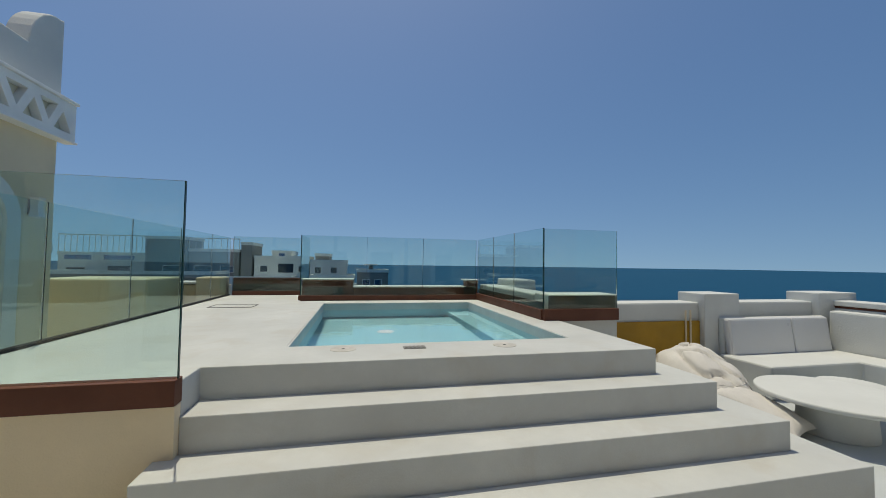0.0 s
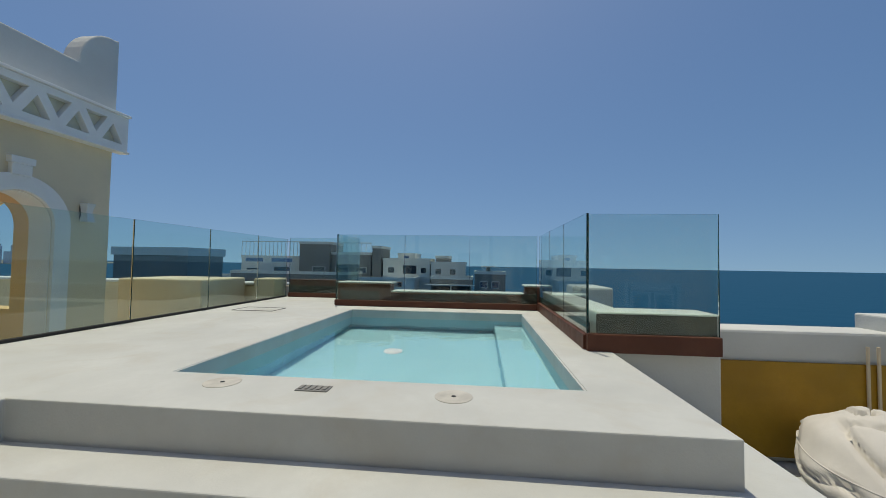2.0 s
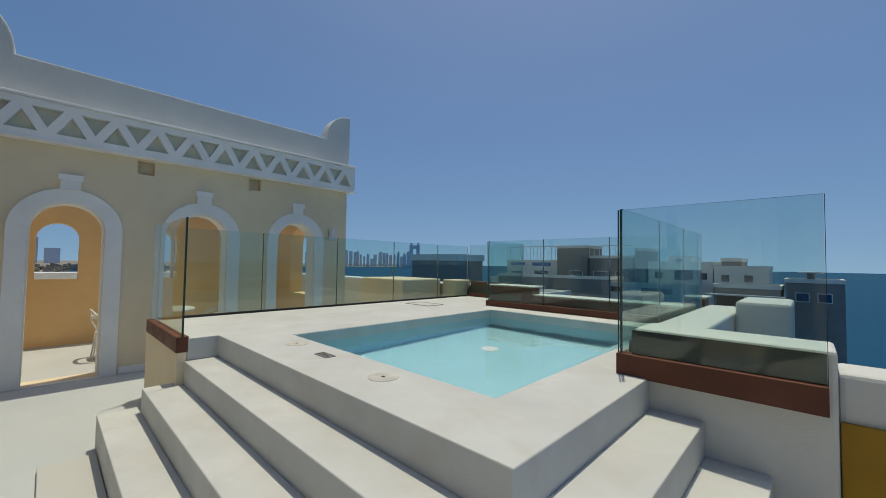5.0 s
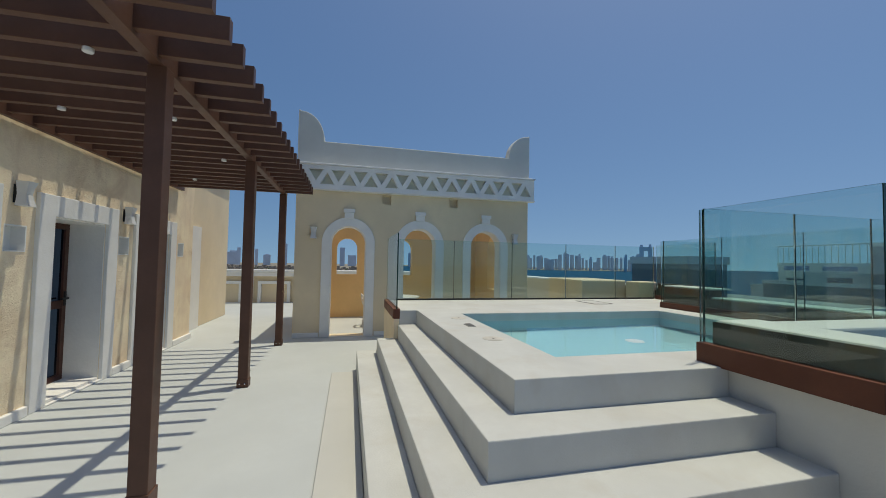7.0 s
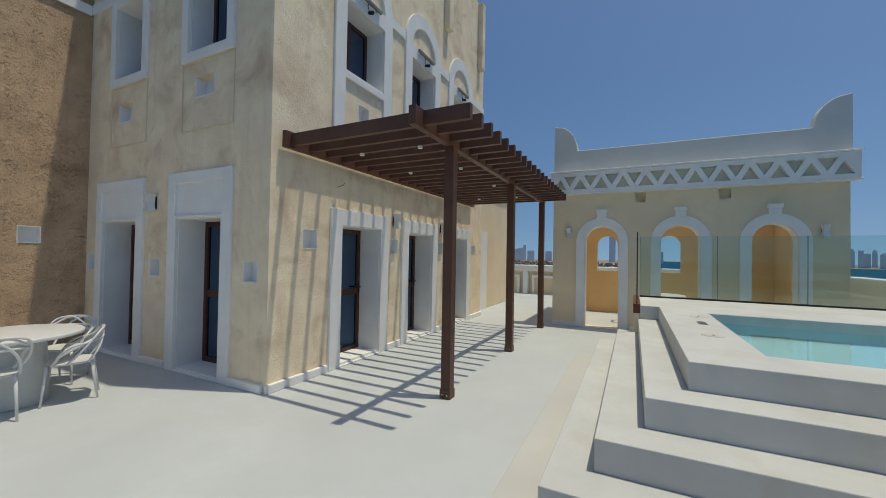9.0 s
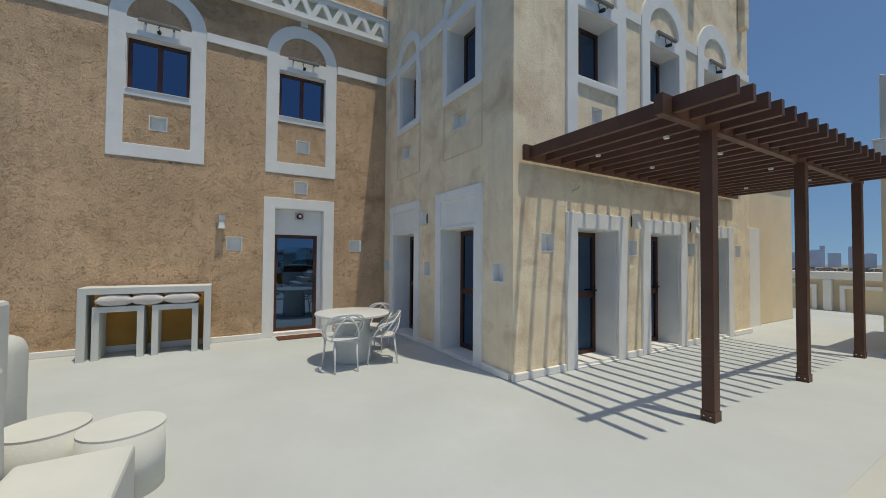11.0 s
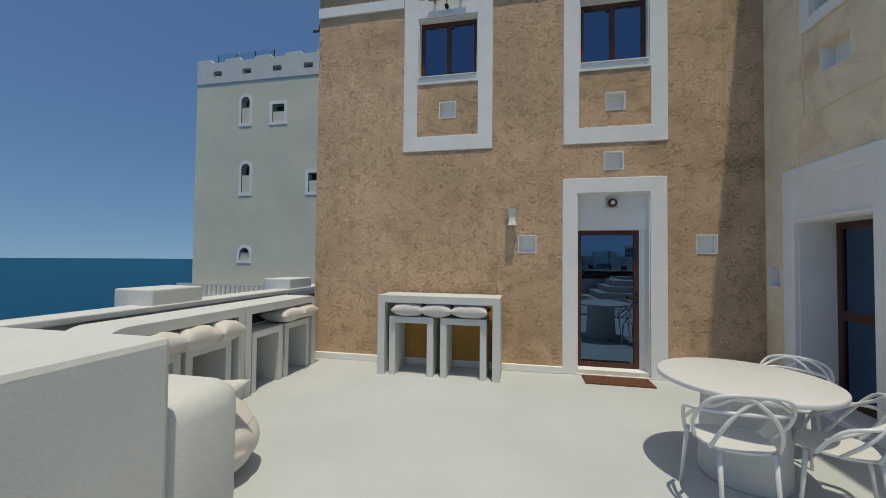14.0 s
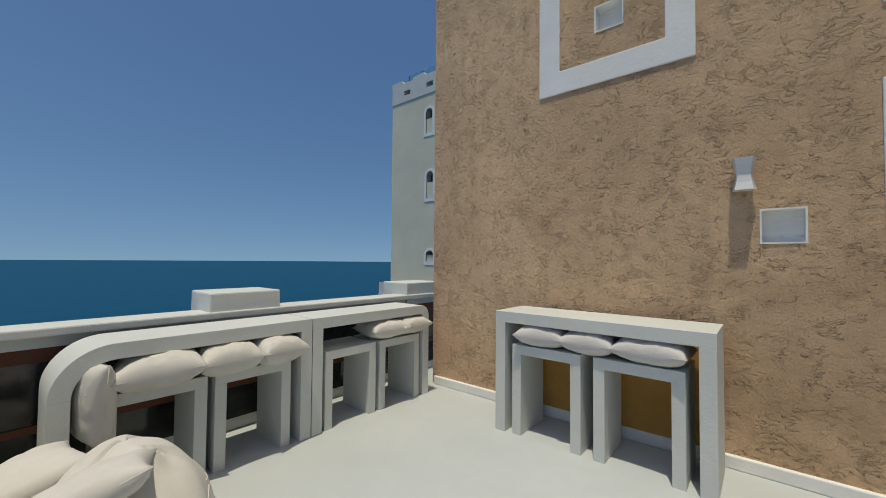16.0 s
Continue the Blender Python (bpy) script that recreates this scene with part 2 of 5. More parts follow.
def tube(points, r, closed=False, n=8):
    """A round bar along a list of points."""
    bm = bmesh.new()
    pts = [Vector(p) for p in points]
    k = len(pts)
    rings = []
    for i, p in enumerate(pts):
        d = (pts[(i + 1) % k] - pts[i - 1]) if closed else (pts[min(i + 1, k - 1)] - pts[max(i - 1, 0)])
        d.normalize()
        a = d.cross(Vector((0, 0, 1)) if abs(d.z) < 0.9 else Vector((1, 0, 0))).normalized()
        b = d.cross(a)
        rr = r if not isinstance(r, list) else r[i]
        rings.append([bm.verts.new(p + rr * (a * math.cos(q) + b * math.sin(q))) for q in [2 * math.pi * j / n for j in range(n)]])
    for i in range(k if closed else k - 1):
        A, B = rings[i], rings[(i + 1) % k]
        for j in range(n):
            bm.faces.new((A[j], A[(j + 1) % n], B[(j + 1) % n], B[j]))
    if not closed:
        bm.faces.new(rings[0][::-1])
        bm.faces.new(rings[-1])
    bmesh.ops.recalc_face_normals(bm, faces=bm.faces[:])
    return bm


def mesh_ob(name, bm, material, smooth=False):
    me = bpy.data.meshes.new(name)
    bm.to_mesh(me)
    bm.free()
    for p in me.polygons:
        p.use_smooth = smooth
    for m in material if isinstance(material, list) else [material]:
        me.materials.append(m)
    return new(name, me)


def part(name, bm, material, parent, label="", smooth=False):
    ob = mesh_ob(name, bm, material, smooth)
    ob.parent = parent
    if parent.type == "EMPTY":
        ob.matrix_parent_inverse = Matrix.Translation(-parent.location)
    if label:
        tagged(ob, label)
    return ob


def thing(name, at, label, category, group=""):
    ob = new(name)
    ob.empty_display_size = 0.1
    ob.location = at
    return tagged(ob, label, category, group)


def lpart(name, bm, material, parent, label="", smooth=False):
    ob = mesh_ob(name, bm, material, smooth)
    ob.parent = parent
    if label:
        tagged(ob, label)
    return ob


def setting(name, bm, material, label, category="", smooth=False):
    return tagged(mesh_ob(name, bm, material, smooth), label, category, kind="structure")


# ---- planes of the walls: u along, v up, w into the wall ----
BACK_Y, PERG_Y, WING_X, PAV_X = -5.82, -1.42, 2.725, -3.78
TOP = 8.4


def on_back(u, v, w):
    return (u, BACK_Y - w, v)


def on_perg(u, v, w):
    return (u, PERG_Y - w, v)


def on_wing(u, v, w):
    return (WING_X - w, u, v)


def on_pav(u, v, w):
    return (PAV_X - w, u, v)


def ubox(to3d, u0, u1, v0, v1, w0, w1, bevel=0.0, bm=None):
    b2 = bm_box(bmesh.new(), u0, u1, v0, v1, w0, w1, bevel)
    for v in b2.verts:
        v.co = Vector(to3d(*v.co))
    bmesh.ops.recalc_face_normals(b2, faces=b2.faces[:])
    if bm is None:
        return b2
    me = bpy.data.meshes.new("tmp")
    b2.to_mesh(me)
    b2.free()
    bm.from_mesh(me)
    bpy.data.meshes.remove(me)
    return bm


def joined(*bms):
    out = bmesh.new()
    for b in bms:
        me = bpy.data.meshes.new("tmp")
        b.to_mesh(me)
        b.free()
        out.from_mesh(me)
        bpy.data.meshes.remove(me)
    return out


def shifted(to3d, dw):
    return lambda u, v, w: to3d(u, v, w + dw)


# ---- the terrace floor ----
floor = setting("floor", slab([(-11.5, -9), (9.8, -9), (9.8, -1.0), (7.65, -1.0), (7.65, 4.9), (3.4, 4.9), (3.4, 8.6), (-11.5, 8.6)], [rect(-0.6, 2.2, 3.1, 6.7)], 0.3, lambda u, v, w: (u, v, w - 0.3)), FLOOR, "pale grey seamless terrace floor coating", "floor")
setting("floor_strip", box(-0.95, 3.47, 1.51, 1.846, 0.0, 0.035, 0.006), BEIGE, "low raised beige coated ledge along the foot of the steps", "floor strip")

# ---- pool deck, steps and pool ----
DECK = 0.905
PX0, PX1, PY0, PY1 = -0.44, 2.06, 3.25, 6.56
deck = setting("pool_deck", slab([(-2.4, 2.44), (-0.87, 2.44), (-0.87, 2.70), (2.54, 2.70), (2.54, 4.335), (2.42, 4.335), (2.42, 7.06), (-0.84, 7.06), (-0.84, 8.3), (-2.4, 8.3)], [rect(PX0 - 0.004, PX1 + 0.004, PY0 - 0.004, PY1 + 0.004)], DECK, lambda u, v, w: (u, v, w), 0.007), STEP, "raised off-white coated pool deck with worn rounded edge", "pool deck")
prev = (2.54, 2.70)
for (sx, sy, sz, left) in ((2.845, 2.42, 0.70, -0.87), (3.16, 2.13, 0.493, -0.97), (3.475, 1.85, 0.284, -1.15)):
    setting("step", slab([(left, sy), (sx, sy), (sx, 4.335), (prev[0], 4.335), (prev[0], prev[1]), (left, prev[1])], [], sz, lambda u, v, w: (u, v, w), 0.007), STEP, "wide off-white coated step wrapping round the pool deck", "step")
    prev = (sx, sy)
basin = bmesh.new()
for b in ((PX0 - 0.1, PX0, PY0 - 0.1, PY1 + 0.1, -0.0, DECK - 0.13), (PX1, PX1 + 0.1, PY0 - 0.1, PY1 + 0.1, -0.0, DECK - 0.13), (PX0, PX1, PY0 - 0.1, PY0, -0.0, DECK - 0.13), (PX0, PX1, PY1, PY1 + 0.1, -0.0, DECK - 0.13), (PX0 - 0.1, PX1 + 0.1, PY0 - 0.1, PY1 + 0.1, -0.1, 0.02)):
    bm_box(basin, *b)
setting("pool_basin", basin, POOL, "pale turquoise lined plunge pool basin", "pool")
setting("pool_bench", box(PX1 - 0.40, PX1, PY0, PY1, 0.02, 0.46, 0.02), POOL, "submerged pale turquoise bench along the pool side", "pool bench")
setting("pool_coping", slab(rect(PX0 - 0.1, PX1 + 0.1, PY0 - 0.1, PY1 + 0.1), [rect(PX0 + 0.008, PX1 - 0.008, PY0 + 0.008, PY1 - 0.008)], 0.12, lambda u, v, w: (u, v, w + DECK - 0.126)), STEP, "pale inner lip of the pool", "pool coping")
bmw = bmesh.new()
bmesh.ops.create_grid(bmw, x_segments=1, y_segments=1, size=0.5)
for v in bmw.verts:
    v.co = Vector((PX0 + 0.006 + (v.co.x + 0.5) * (PX1 - PX0 - 0.012), PY0 + 0.006 + (v.co.y + 0.5) * (PY1 - PY0 - 0.012), 0.79))
water = setting("pool_water", bmw, WATER, "clear still turquoise pool water", "water")
water.visible_shadow = False

drain = thing("pool_drain", (0.49, 5.3, 0.02), "round white drain cover on the pool floor", "drain")
part("drain_rim", cylinder(0.11, 0.02, 0.035, 0.49, 5.3, 32, 0.004), PLASTIC, drain, "", True)
part("drain_cover", cylinder(0.085, 0.035, 0.045, 0.49, 5.3, 32, 0.003), PLASTIC, drain, "", True)


LIDMAT = mat("yellowed_plastic", (0.56, 0.54, 0.49), 0.6, vary=0.1, scale=12, bump=0.0)


def skimmer(x, y):
    s = thing("skimmer_lid", (x, y, DECK), "round beige skimmer lid with finger hole in the pool deck", "skimmer lid", "skimmer lids")
    lpart("lid", cylinder(0.10, 0.0, 0.003, 0, 0, 28, 0.001), LIDMAT, s, "sun-yellowed plastic lid", True)
    lpart("finger_hole", cylinder(0.012, 0.003, 0.005, 0, 0, 12), DARK, s)


skimmer(0.0, 3.085)
skimmer(1.33, 3.035)
g = thing("depth_marker", (0.56, 3.05, DECK), "small grey grille plate set in the pool deck", "deck plate")
lpart("plate", box(-0.09, 0.09, -0.045, 0.045, 0, 0.006, 0.002), GRILLE, g)
for i in range(5):
    lpart("slat", box(-0.075 + i * 0.034, -0.06 + i * 0.034, -0.03, 0.03, 0.006, 0.011), ROOFDARK, g)
hatch = thing("deck_hatch", (-1.7, 6.25, DECK), "flush rectangular white access hatch in the pool deck", "hatch")
lpart("hatch_lid", box(-0.288, 0.288, -0.178, 0.178, 0, 0.004, 0.001), STEP, hatch)
lpart("hatch_frame", slab(rect(-0.30, 0.30, -0.19, 0.19), [rect(-0.293, 0.293, -0.183, 0.183)], 0.008, lambda u, v, w: (u, v, w)), GRILLE, hatch)

# walls under the fences and round the deck
setting("deck_wall_front", box(-2.4, -0.87, 2.36, 2.436, 0, 0.78), CREAM, "cream plaster wall under the glass fence", "wall")
setting("deck_wall_east", box(2.44, 3.42, 4.34, 4.72, 0, 1.22, 0.02), WHITE, "white plaster wall under the glass corner", "wall")

# thin dark strips added above the rails: painted shade of the gap behind
setting("fence_shade_band", box(2.43, 3.38, 4.328, 4.337, 1.045, 1.205), GAPSHADE, "dark band behind the glass corner, shade of the wall face put into its colour", "backing")
setting("fence_shade_band", box(-2.3, -0.92, 8.258, 8.27, 0.99, 1.13), GAPSHADE, "dark band behind the glass fence, shade of the gap put into its colour", "backing")
setting("fence_shade_band", box(-0.8, -0.15, 7.02, 7.032, 1.0, 1.15), GAPSHADE, "dark band behind the glass fence, shade of the gap put into its colour", "backing")
setting("fence_shade_band", box(2.10, 2.33, 7.02, 7.032, 1.0, 1.15), GAPSHADE, "dark band behind the glass fence, shade of the gap put into its colour", "backing")
setting("fence_shade_band", box(2.388, 2.40, 4.40, 6.98, 1.03, 1.12), GAPSHADE, "dark band behind the glass fence, shade of the gap put into its colour", "backing")


# ---- glass fences: a pane is a thing of its own, the rail below belongs to the fence ----
def fence(name, a, b, zb, zt, rail, joints, label, rail_mat=STEEL, rail_w=0.07):
    a, b = Vector((*a, 0)), Vector((*b, 0))
    d = (b - a).normalized()
    n = Vector((-d.y, d.x, 0))
    f = thing(name, (a.x, a.y, rail[0]), label, "glass fence", "glass fences round the pool")

    def run(t0, t1, z0, z1, w, bev=0.0):
        bm = bm_box(bmesh.new(), t0, t1, -w / 2, w / 2, z0, z1, bev)
        for v in bm.verts:
            v.co = a + d * v.co.x + n * v.co.y + Vector((0, 0, v.co.z))
        bmesh.ops.recalc_face_normals(bm, faces=bm.faces[:])
        return bm

    length = (b - a).length
    part("base_rail", run(0, length, rail[0], rail[1], rail_w, 0.004), rail_mat, f, "brown painted steel base rail" if rail_mat is STEEL else "dark base channel")
    ts = [0, *joints, length]
    for t0, t1 in zip(ts, ts[1:]):
        p = part("glass_pane", run(t0 + 0.006, t1 - 0.006, rail[1], zt, 0.016), GLASS, f, "clear greenish glass pane")
        p.visible_shadow = False
        part("pane_edge", run(t0 + 0.0005, t0 + 0.005, rail[1], zt, 0.017), EDGE, p, "dark polished pane edge")
    part("pane_edge", run(length - 0.003, length - 0.0005, rail[1], zt, 0.017), EDGE, p)
    return f


GT = 2.04
fence("glass_fence", (-0.87, 2.40), (-2.36, 2.40), 0.9, GT, (0.782, 0.925), [], "frameless glass fence on a brown beam above the cream wall", STEEL, 0.1)
fence("glass_fence", (-2.36, 2.46), (-2.36, 8.22), 0.9, GT, (0.907, 0.935), [1.2, 2.4, 3.6, 4.78], "long frameless glass fence along the deck in a dark channel", DARK, 0.05)
fence("glass_fence", (-2.30, 8.24), (-0.92, 8.24), 0.9, 2.07, (0.907, 0.99), [], "frameless glass fence on a dark brown beam behind the deck")
fence("glass_fence", (-0.87, 8.20), (-0.87, 7.06), 0.9, 2.06, (0.907, 0.99), [], "short glass return at the back of the pool deck")
fence("glass_fence", (-0.86, 7.0), (2.33, 7.0), 0.9, 2.05, (0.907, 1.0), [1.12, 2.15], "frameless glass fence on a dark brown beam behind the pool")
fence("glass_fence", (2.37, 7.0), (2.36, 4.325), 0.9, 2.05, (0.907, 1.03), [0.88, 1.76], "frameless glass fence on a brown beam beside the pool")
fence("glass_fence", (2.345, 4.305), (3.385, 4.305), 0.9, GT, (0.895, 1.045), [], "tall clear glass pane on a brown steel beam above steps", STEEL, 0.085)
for bx0, bx1 in ((-0.84, 0.03), (2.16, 2.40)):
    setting("fence_plinth", box(bx0, bx1, 7.045, 7.3, 0.9, 1.26, 0.01), STEEL, "dark brown raised plinth at the back of the pool", "plinth")
    setting("plinth_cap", box(bx0 - 0.01, bx1 + 0.01, 7.06, 7.45, 1.262, 1.285, 0.008), WHITE, "white plaster cap on the plinth", "plinth cap")
setting("fence_plinth", box(0.03, 2.16, 7.045, 7.14, 0.9, 1.13, 0.01), STEEL, "dark brown low plinth at the back of the pool", "plinth")
setting("plinth_cap", box(0.04, 2.15, 7.06, 7.45, 1.132, 1.155, 0.008), WHITE, "white plaster cap on the plinth", "plinth cap")
setting("fence_plinth", box(-2.3, -0.92, 8.275, 8.45, 0.9, 1.25, 0.01), STEEL, "dark brown raised plinth at the back of the deck", "plinth")
setting("parapet_pool_east", box(2.44, 2.78, 4.724, 7.05, 0, 1.2, 0.02), WHITE, "wide white plaster parapet beside the pool", "parapet")
setting("parapet_block", box(2.79, 3.2, 6.2, 7.05, 0, 1.32, 0.03), WHITE, "white plaster parapet block", "parapet")
setting("parapet_pool_back", box(-0.83, 2.43, 7.32, 7.62, 0, 1.13, 0.02), WHITE, "white plaster parapet behind the pool", "parapet")

# ---- building: three faces ----
def niche(to3d, u, v, size=0.26, depth=0.12):
    s = size / 2
    f = shifted(to3d, 0)
    bms = [ubox(f, u - s, u + s, v - s, v + s, depth, depth + 0.02), ubox(f, u - s, u - s + 0.012, v - s, v + s, -0.001, depth), ubox(f, u + s - 0.012, u + s, v - s, v + s, -0.001, depth), ubox(f, u - s + 0.012, u + s - 0.012, v - s, v - s + 0.012, -0.006, depth), ubox(f, u - s + 0.012, u + s - 0.012, v + s - 0.012, v + s, -0.001, depth)]
    return setting("niche", joined(*bms), TRIM, "small square white plastered wall niche", "niche")


def sq(u, v, size=0.26):
    return rect(u - size / 2, u + size / 2, v - size / 2, v + size / 2)


def surround(to3d, outer, holes, label, proud=0.035, extra=()):
    return setting("door_surround" if "door" in label else "window_surround", joined(slab(outer, holes, proud + 0.004, shifted(to3d, -proud), 0.008), *extra), TRIM, label, "surround")


def reveal(to3d, u0, u1, v0, v1, depth, floor_sill=False):
    t = 0.012
    bms = [ubox(to3d, u0, u0 + t, v0, v1, 0.006, depth), ubox(to3d, u1 - t, u1, v0, v1, 0.006, depth), ubox(to3d, u0 + t, u1 - t, v1 - t, v1, 0.006, depth)]
    if floor_sill:
        bms.append(ubox(to3d, u0 + t, u1 - t, v0, v0 + t, -0.03, depth))
    return bms


def glazed_door(to3d, n, u0, u1, v0, v1, w, label, rail=None, hinge_left=True):
    d = thing("door_%d" % n, to3d((u0 + u1) / 2, v0, w), label, "door")
    d["kind"] = "structure"
    fr = 0.07
    part("door_frame", slab(rect(u0, u1, v0, v1), [rect(u0 + fr, u1 - fr, v0 + fr, v1 - fr)], 0.06, shifted(to3d, w), 0.005), WOOD, d, "dark reddish brown door frame")
    lo = v0 + fr
    if rail:
        part("mid_rail", ubox(to3d, u0 + fr, u1 - fr, rail - 0.05, rail + 0.05, w + 0.005, w + 0.055, 0.004), WOOD, d)
        part("glass_pane", ubox(to3d, u0 + fr, u1 - fr, lo, rail - 0.05, w + 0.025, w + 0.035), PANE, d, "dark reflecting glass")
        lo = rail + 0.05
    part("glass_pane", ubox(to3d, u0 + fr, u1 - fr, lo, v1 - fr, w + 0.025, w + 0.035), PANE, d, "dark reflecting glass")
    hu = u0 + fr / 2 if hinge_left else u1 - fr / 2
    s = 1 if hinge_left else -1
    h = part("handle", ubox(to3d, hu - 0.018, hu + 0.018, 0.98, 1.16, w - 0.012, w, 0.003), DARK, d, "dark door handle plate")
    part("lever", ubox(to3d, min(hu, hu + s * 0.12), max(hu, hu + s * 0.12), 1.06, 1.085, w - 0.055, w - 0.03, 0.006), DARK, h)
    return d


def window(to3d, n, u0, u1, v0, v1, w):
    d = thing("window_%d" % n, to3d((u0 + u1) / 2, v0, w), "dark brown framed double casement window with blue reflecting panes", "window")
    d["kind"] = "structure"
    fr, c = 0.06, (u0 + u1) / 2
    part("window_frame", slab(rect(u0, u1, v0, v1), [rect(u0 + fr, c - fr * 0.6, v0 + fr, v1 - fr), rect(c + fr * 0.6, u1 - fr, v0 + fr, v1 - fr)], 0.05, shifted(to3d, w), 0.004), WOOD, d)
    for a, b in ((u0 + fr, c - fr * 0.6), (c + fr * 0.6, u1 - fr)):
        part("pane", ubox(to3d, a, b, v0 + fr, v1 - fr, w + 0.02, w + 0.03), PANE, d, "dark blue reflecting pane")
    return d


def lunette(to3d, uc, half, v0, depth=0.06):
    base = arch(uc, half - 0.01, v0, v0 + 0.005, 20)
    bms = [slab(base, [], 0.02, shifted(to3d, depth - 0.02))]
    for i in range(9):
        a = math.pi * (i + 0.5) / 9
        pts = []
        for k in range(7):
            s = k / 6
            r = (0.12 + 0.8 * s) * half
            da = 0.14 * math.sin(math.pi * s)
            pts.append((uc + r * math.cos(a + da), v0 + 0.02 + r * math.sin(a + da) * 0.95))
        for k in range(6, -1, -1):
            s = k / 6
            r = (0.12 + 0.8 * s) * half
            da = 0.14 * math.sin(math.pi * s)
            pts.append((uc + r * math.cos(a - da), v0 + 0.02 + r * math.sin(a - da) * 0.95))
        pts = [p for k, p in enumerate(pts) if k not in (7, 13)]
        bms.append(slab(pts, [], 0.03, shifted(to3d, depth - 0.055)))
    return setting("lunette", joined(*bms), WHITE, "carved white plaster lunette with radiating petals", "lunette")


def flood(to3d, u, v):
    f = thing("floodlight_bar", to3d(u, v, -0.03), "slim grey linear floodlight with a hanging cable above the window", "light fixture", "facade floodlights")
    part("bar", ubox(to3d, u - 0.30, u + 0.30, v, v + 0.05, -0.10, -0.05, 0.008), GRILLE, f)
    for s in (-0.2, 0.2):
        part("bracket", ubox(to3d, u + s - 0.015, u + s + 0.015, v - 0.01, v + 0.02, -0.05, 0.0), GRILLE, f)
    part("cable", tube([to3d(u + 0.02 * math.sin(k * 1.3), v - k * 0.03, -0.05) for k in range(5)], 0.008), DARK, f)
    part("camera_head", tube([to3d(u, v - 0.13, -0.05), to3d(u, v - 0.14, -0.09), to3d(u, v - 0.15, -0.14)], [0.02, 0.03, 0.03]), DARK, f, "small dark fixture head")


def wall_lamp(to3d, u, v, group="wall lamps"):
    """A white waisted up and down light."""
    l = thing("wall_lamp", to3d(u, v, 0), "white concave up-and-down wall lamp on a dark backplate", "wall lamp", group)
    part("backplate", ubox(to3d, u - 0.05, u + 0.05, v - 0.09, v + 0.09, -0.03, 0.002, 0.004), DARK, l)
    prof = [(0.075, -0.12), (0.06, -0.06), (0.052, 0.0), (0.06, 0.06), (0.075, 0.12)]
    bm = bmesh.new()
    rings = []
    for r, h in prof:
        rings.append([bm.verts.new(to3d(u + a * r, v + h, -0.03 - b * r * 1.5)) for a, b in ((-1, 0), (-0.75, 0.85), (0.75, 0.85), (1, 0))])
    for A, B in zip(rings, rings[1:]):
        for j in range(4):
            bm.faces.new((A[j], A[(j + 1) % 4], B[(j + 1) % 4], B[j]))
    bm.faces.new(rings[0])
    bm.faces.new(rings[-1])
    bmesh.ops.recalc_face_normals(bm, faces=bm.faces[:])
    part("shade", bm, PLASTIC, l, "white waisted metal shade")


# back wall
BWIN = ((6.945, 0.69), (4.555, 0.685))
bholes = [rect(4.10, 5.05, 0.0, 2.55)]
bn = [(6.94, 3.875), (4.54, 3.84), (4.565, 3.0), (5.74, 1.825), (3.405, 1.83)]
for uc, hw in BWIN:
    bholes.append(rect(uc - 0.46, uc + 0.46, 4.40, 5.335))
bholes += [sq(u, v) for u, v in bn]
setting("wall_back", slab([(WING_X, 0), (9.10, 0), (9.10, 7.4), (WING_X, 7.4)], [h if min(p[1] for p in h) > 0 else [(p[0], max(p[1], 0.02)) for p in h] for h in bholes], 0.35, on_back), BROWN, "rough brown trowelled stucco wall", "wall")
for u, v in bn:
    niche(on_back, u, v)
surround(on_back, rect(3.885, 5.25, 0.0, 2.76), [rect(4.10, 5.05, 0.02, 2.55)], "white plaster door surround with a recessed panel over the door", 0.014, reveal(on_back, 4.10, 5.05, 0.0, 2.55, 0.34) + [ubox(on_back, 4.112, 5.038, 2.035, 2.538, 0.16, 0.30), ubox(on_back, 4.112, 4.185, 0.0, 2.035, 0.2, 0.3), ubox(on_back, 4.112, 5.038, 0.0, 0.07, 0.02, 0.3)])
glazed_door(on_back, 1, 4.185, 5.036, 0.07, 2.035, 0.2, "closed single glazed door with dark reddish brown frame", None, True)
for k, (uc, hw) in enumerate(BWIN):
    half = [(uc + 0.46 * math.cos(a), 5.62 + 0.46 * math.sin(a)) for a in [math.pi * i / 18 for i in range(19)]]
    surround(on_back, arch(uc, hw, 3.25, 5.64), [rect(uc - 0.46, uc + 0.46, 4.40, 5.335), rect(uc - 0.47, uc + 0.47, 3.48, 4.29), half], "white plaster arched window surround with lower panel", 0.014, reveal(on_back, uc - 0.46, uc + 0.46, 4.40, 5.335, 0.16, True))
    window(on_back, k + 1, uc - 0.45, uc + 0.45, 4.41, 5.325, 0.13)
    lunette(on_back, uc, 0.46, 5.62)
    flood(on_back, uc, 5.56)
setting("string_course", joined(ubox(on_back, 7.64, 9.10, 5.53, 5.69, -0.03, 0.004), ubox(on_back, 5.24, 6.25, 5.53, 5.69, -0.03, 0.004), ubox(on_back, WING_X + 0.03, 3.86, 5.53, 5.69, -0.03, 0.004), ubox(on_back, 4.48, 4.62, 6.33, 6.45, -0.03, 0.004)), TRIM, "narrow white plaster string course", "string course")
wall_lamp(on_back, 5.955, 2.215)
cam_f = thing("door_light", on_back(4.56, 2.42, 0.16), "round dark and copper light above the door", "light fixture")
part("backplate", ubox(on_back, 4.475, 4.645, 2.35, 2.50, 0.145, 0.159, 0.003), GREYFAB, cam_f, "grey square mounting plate")
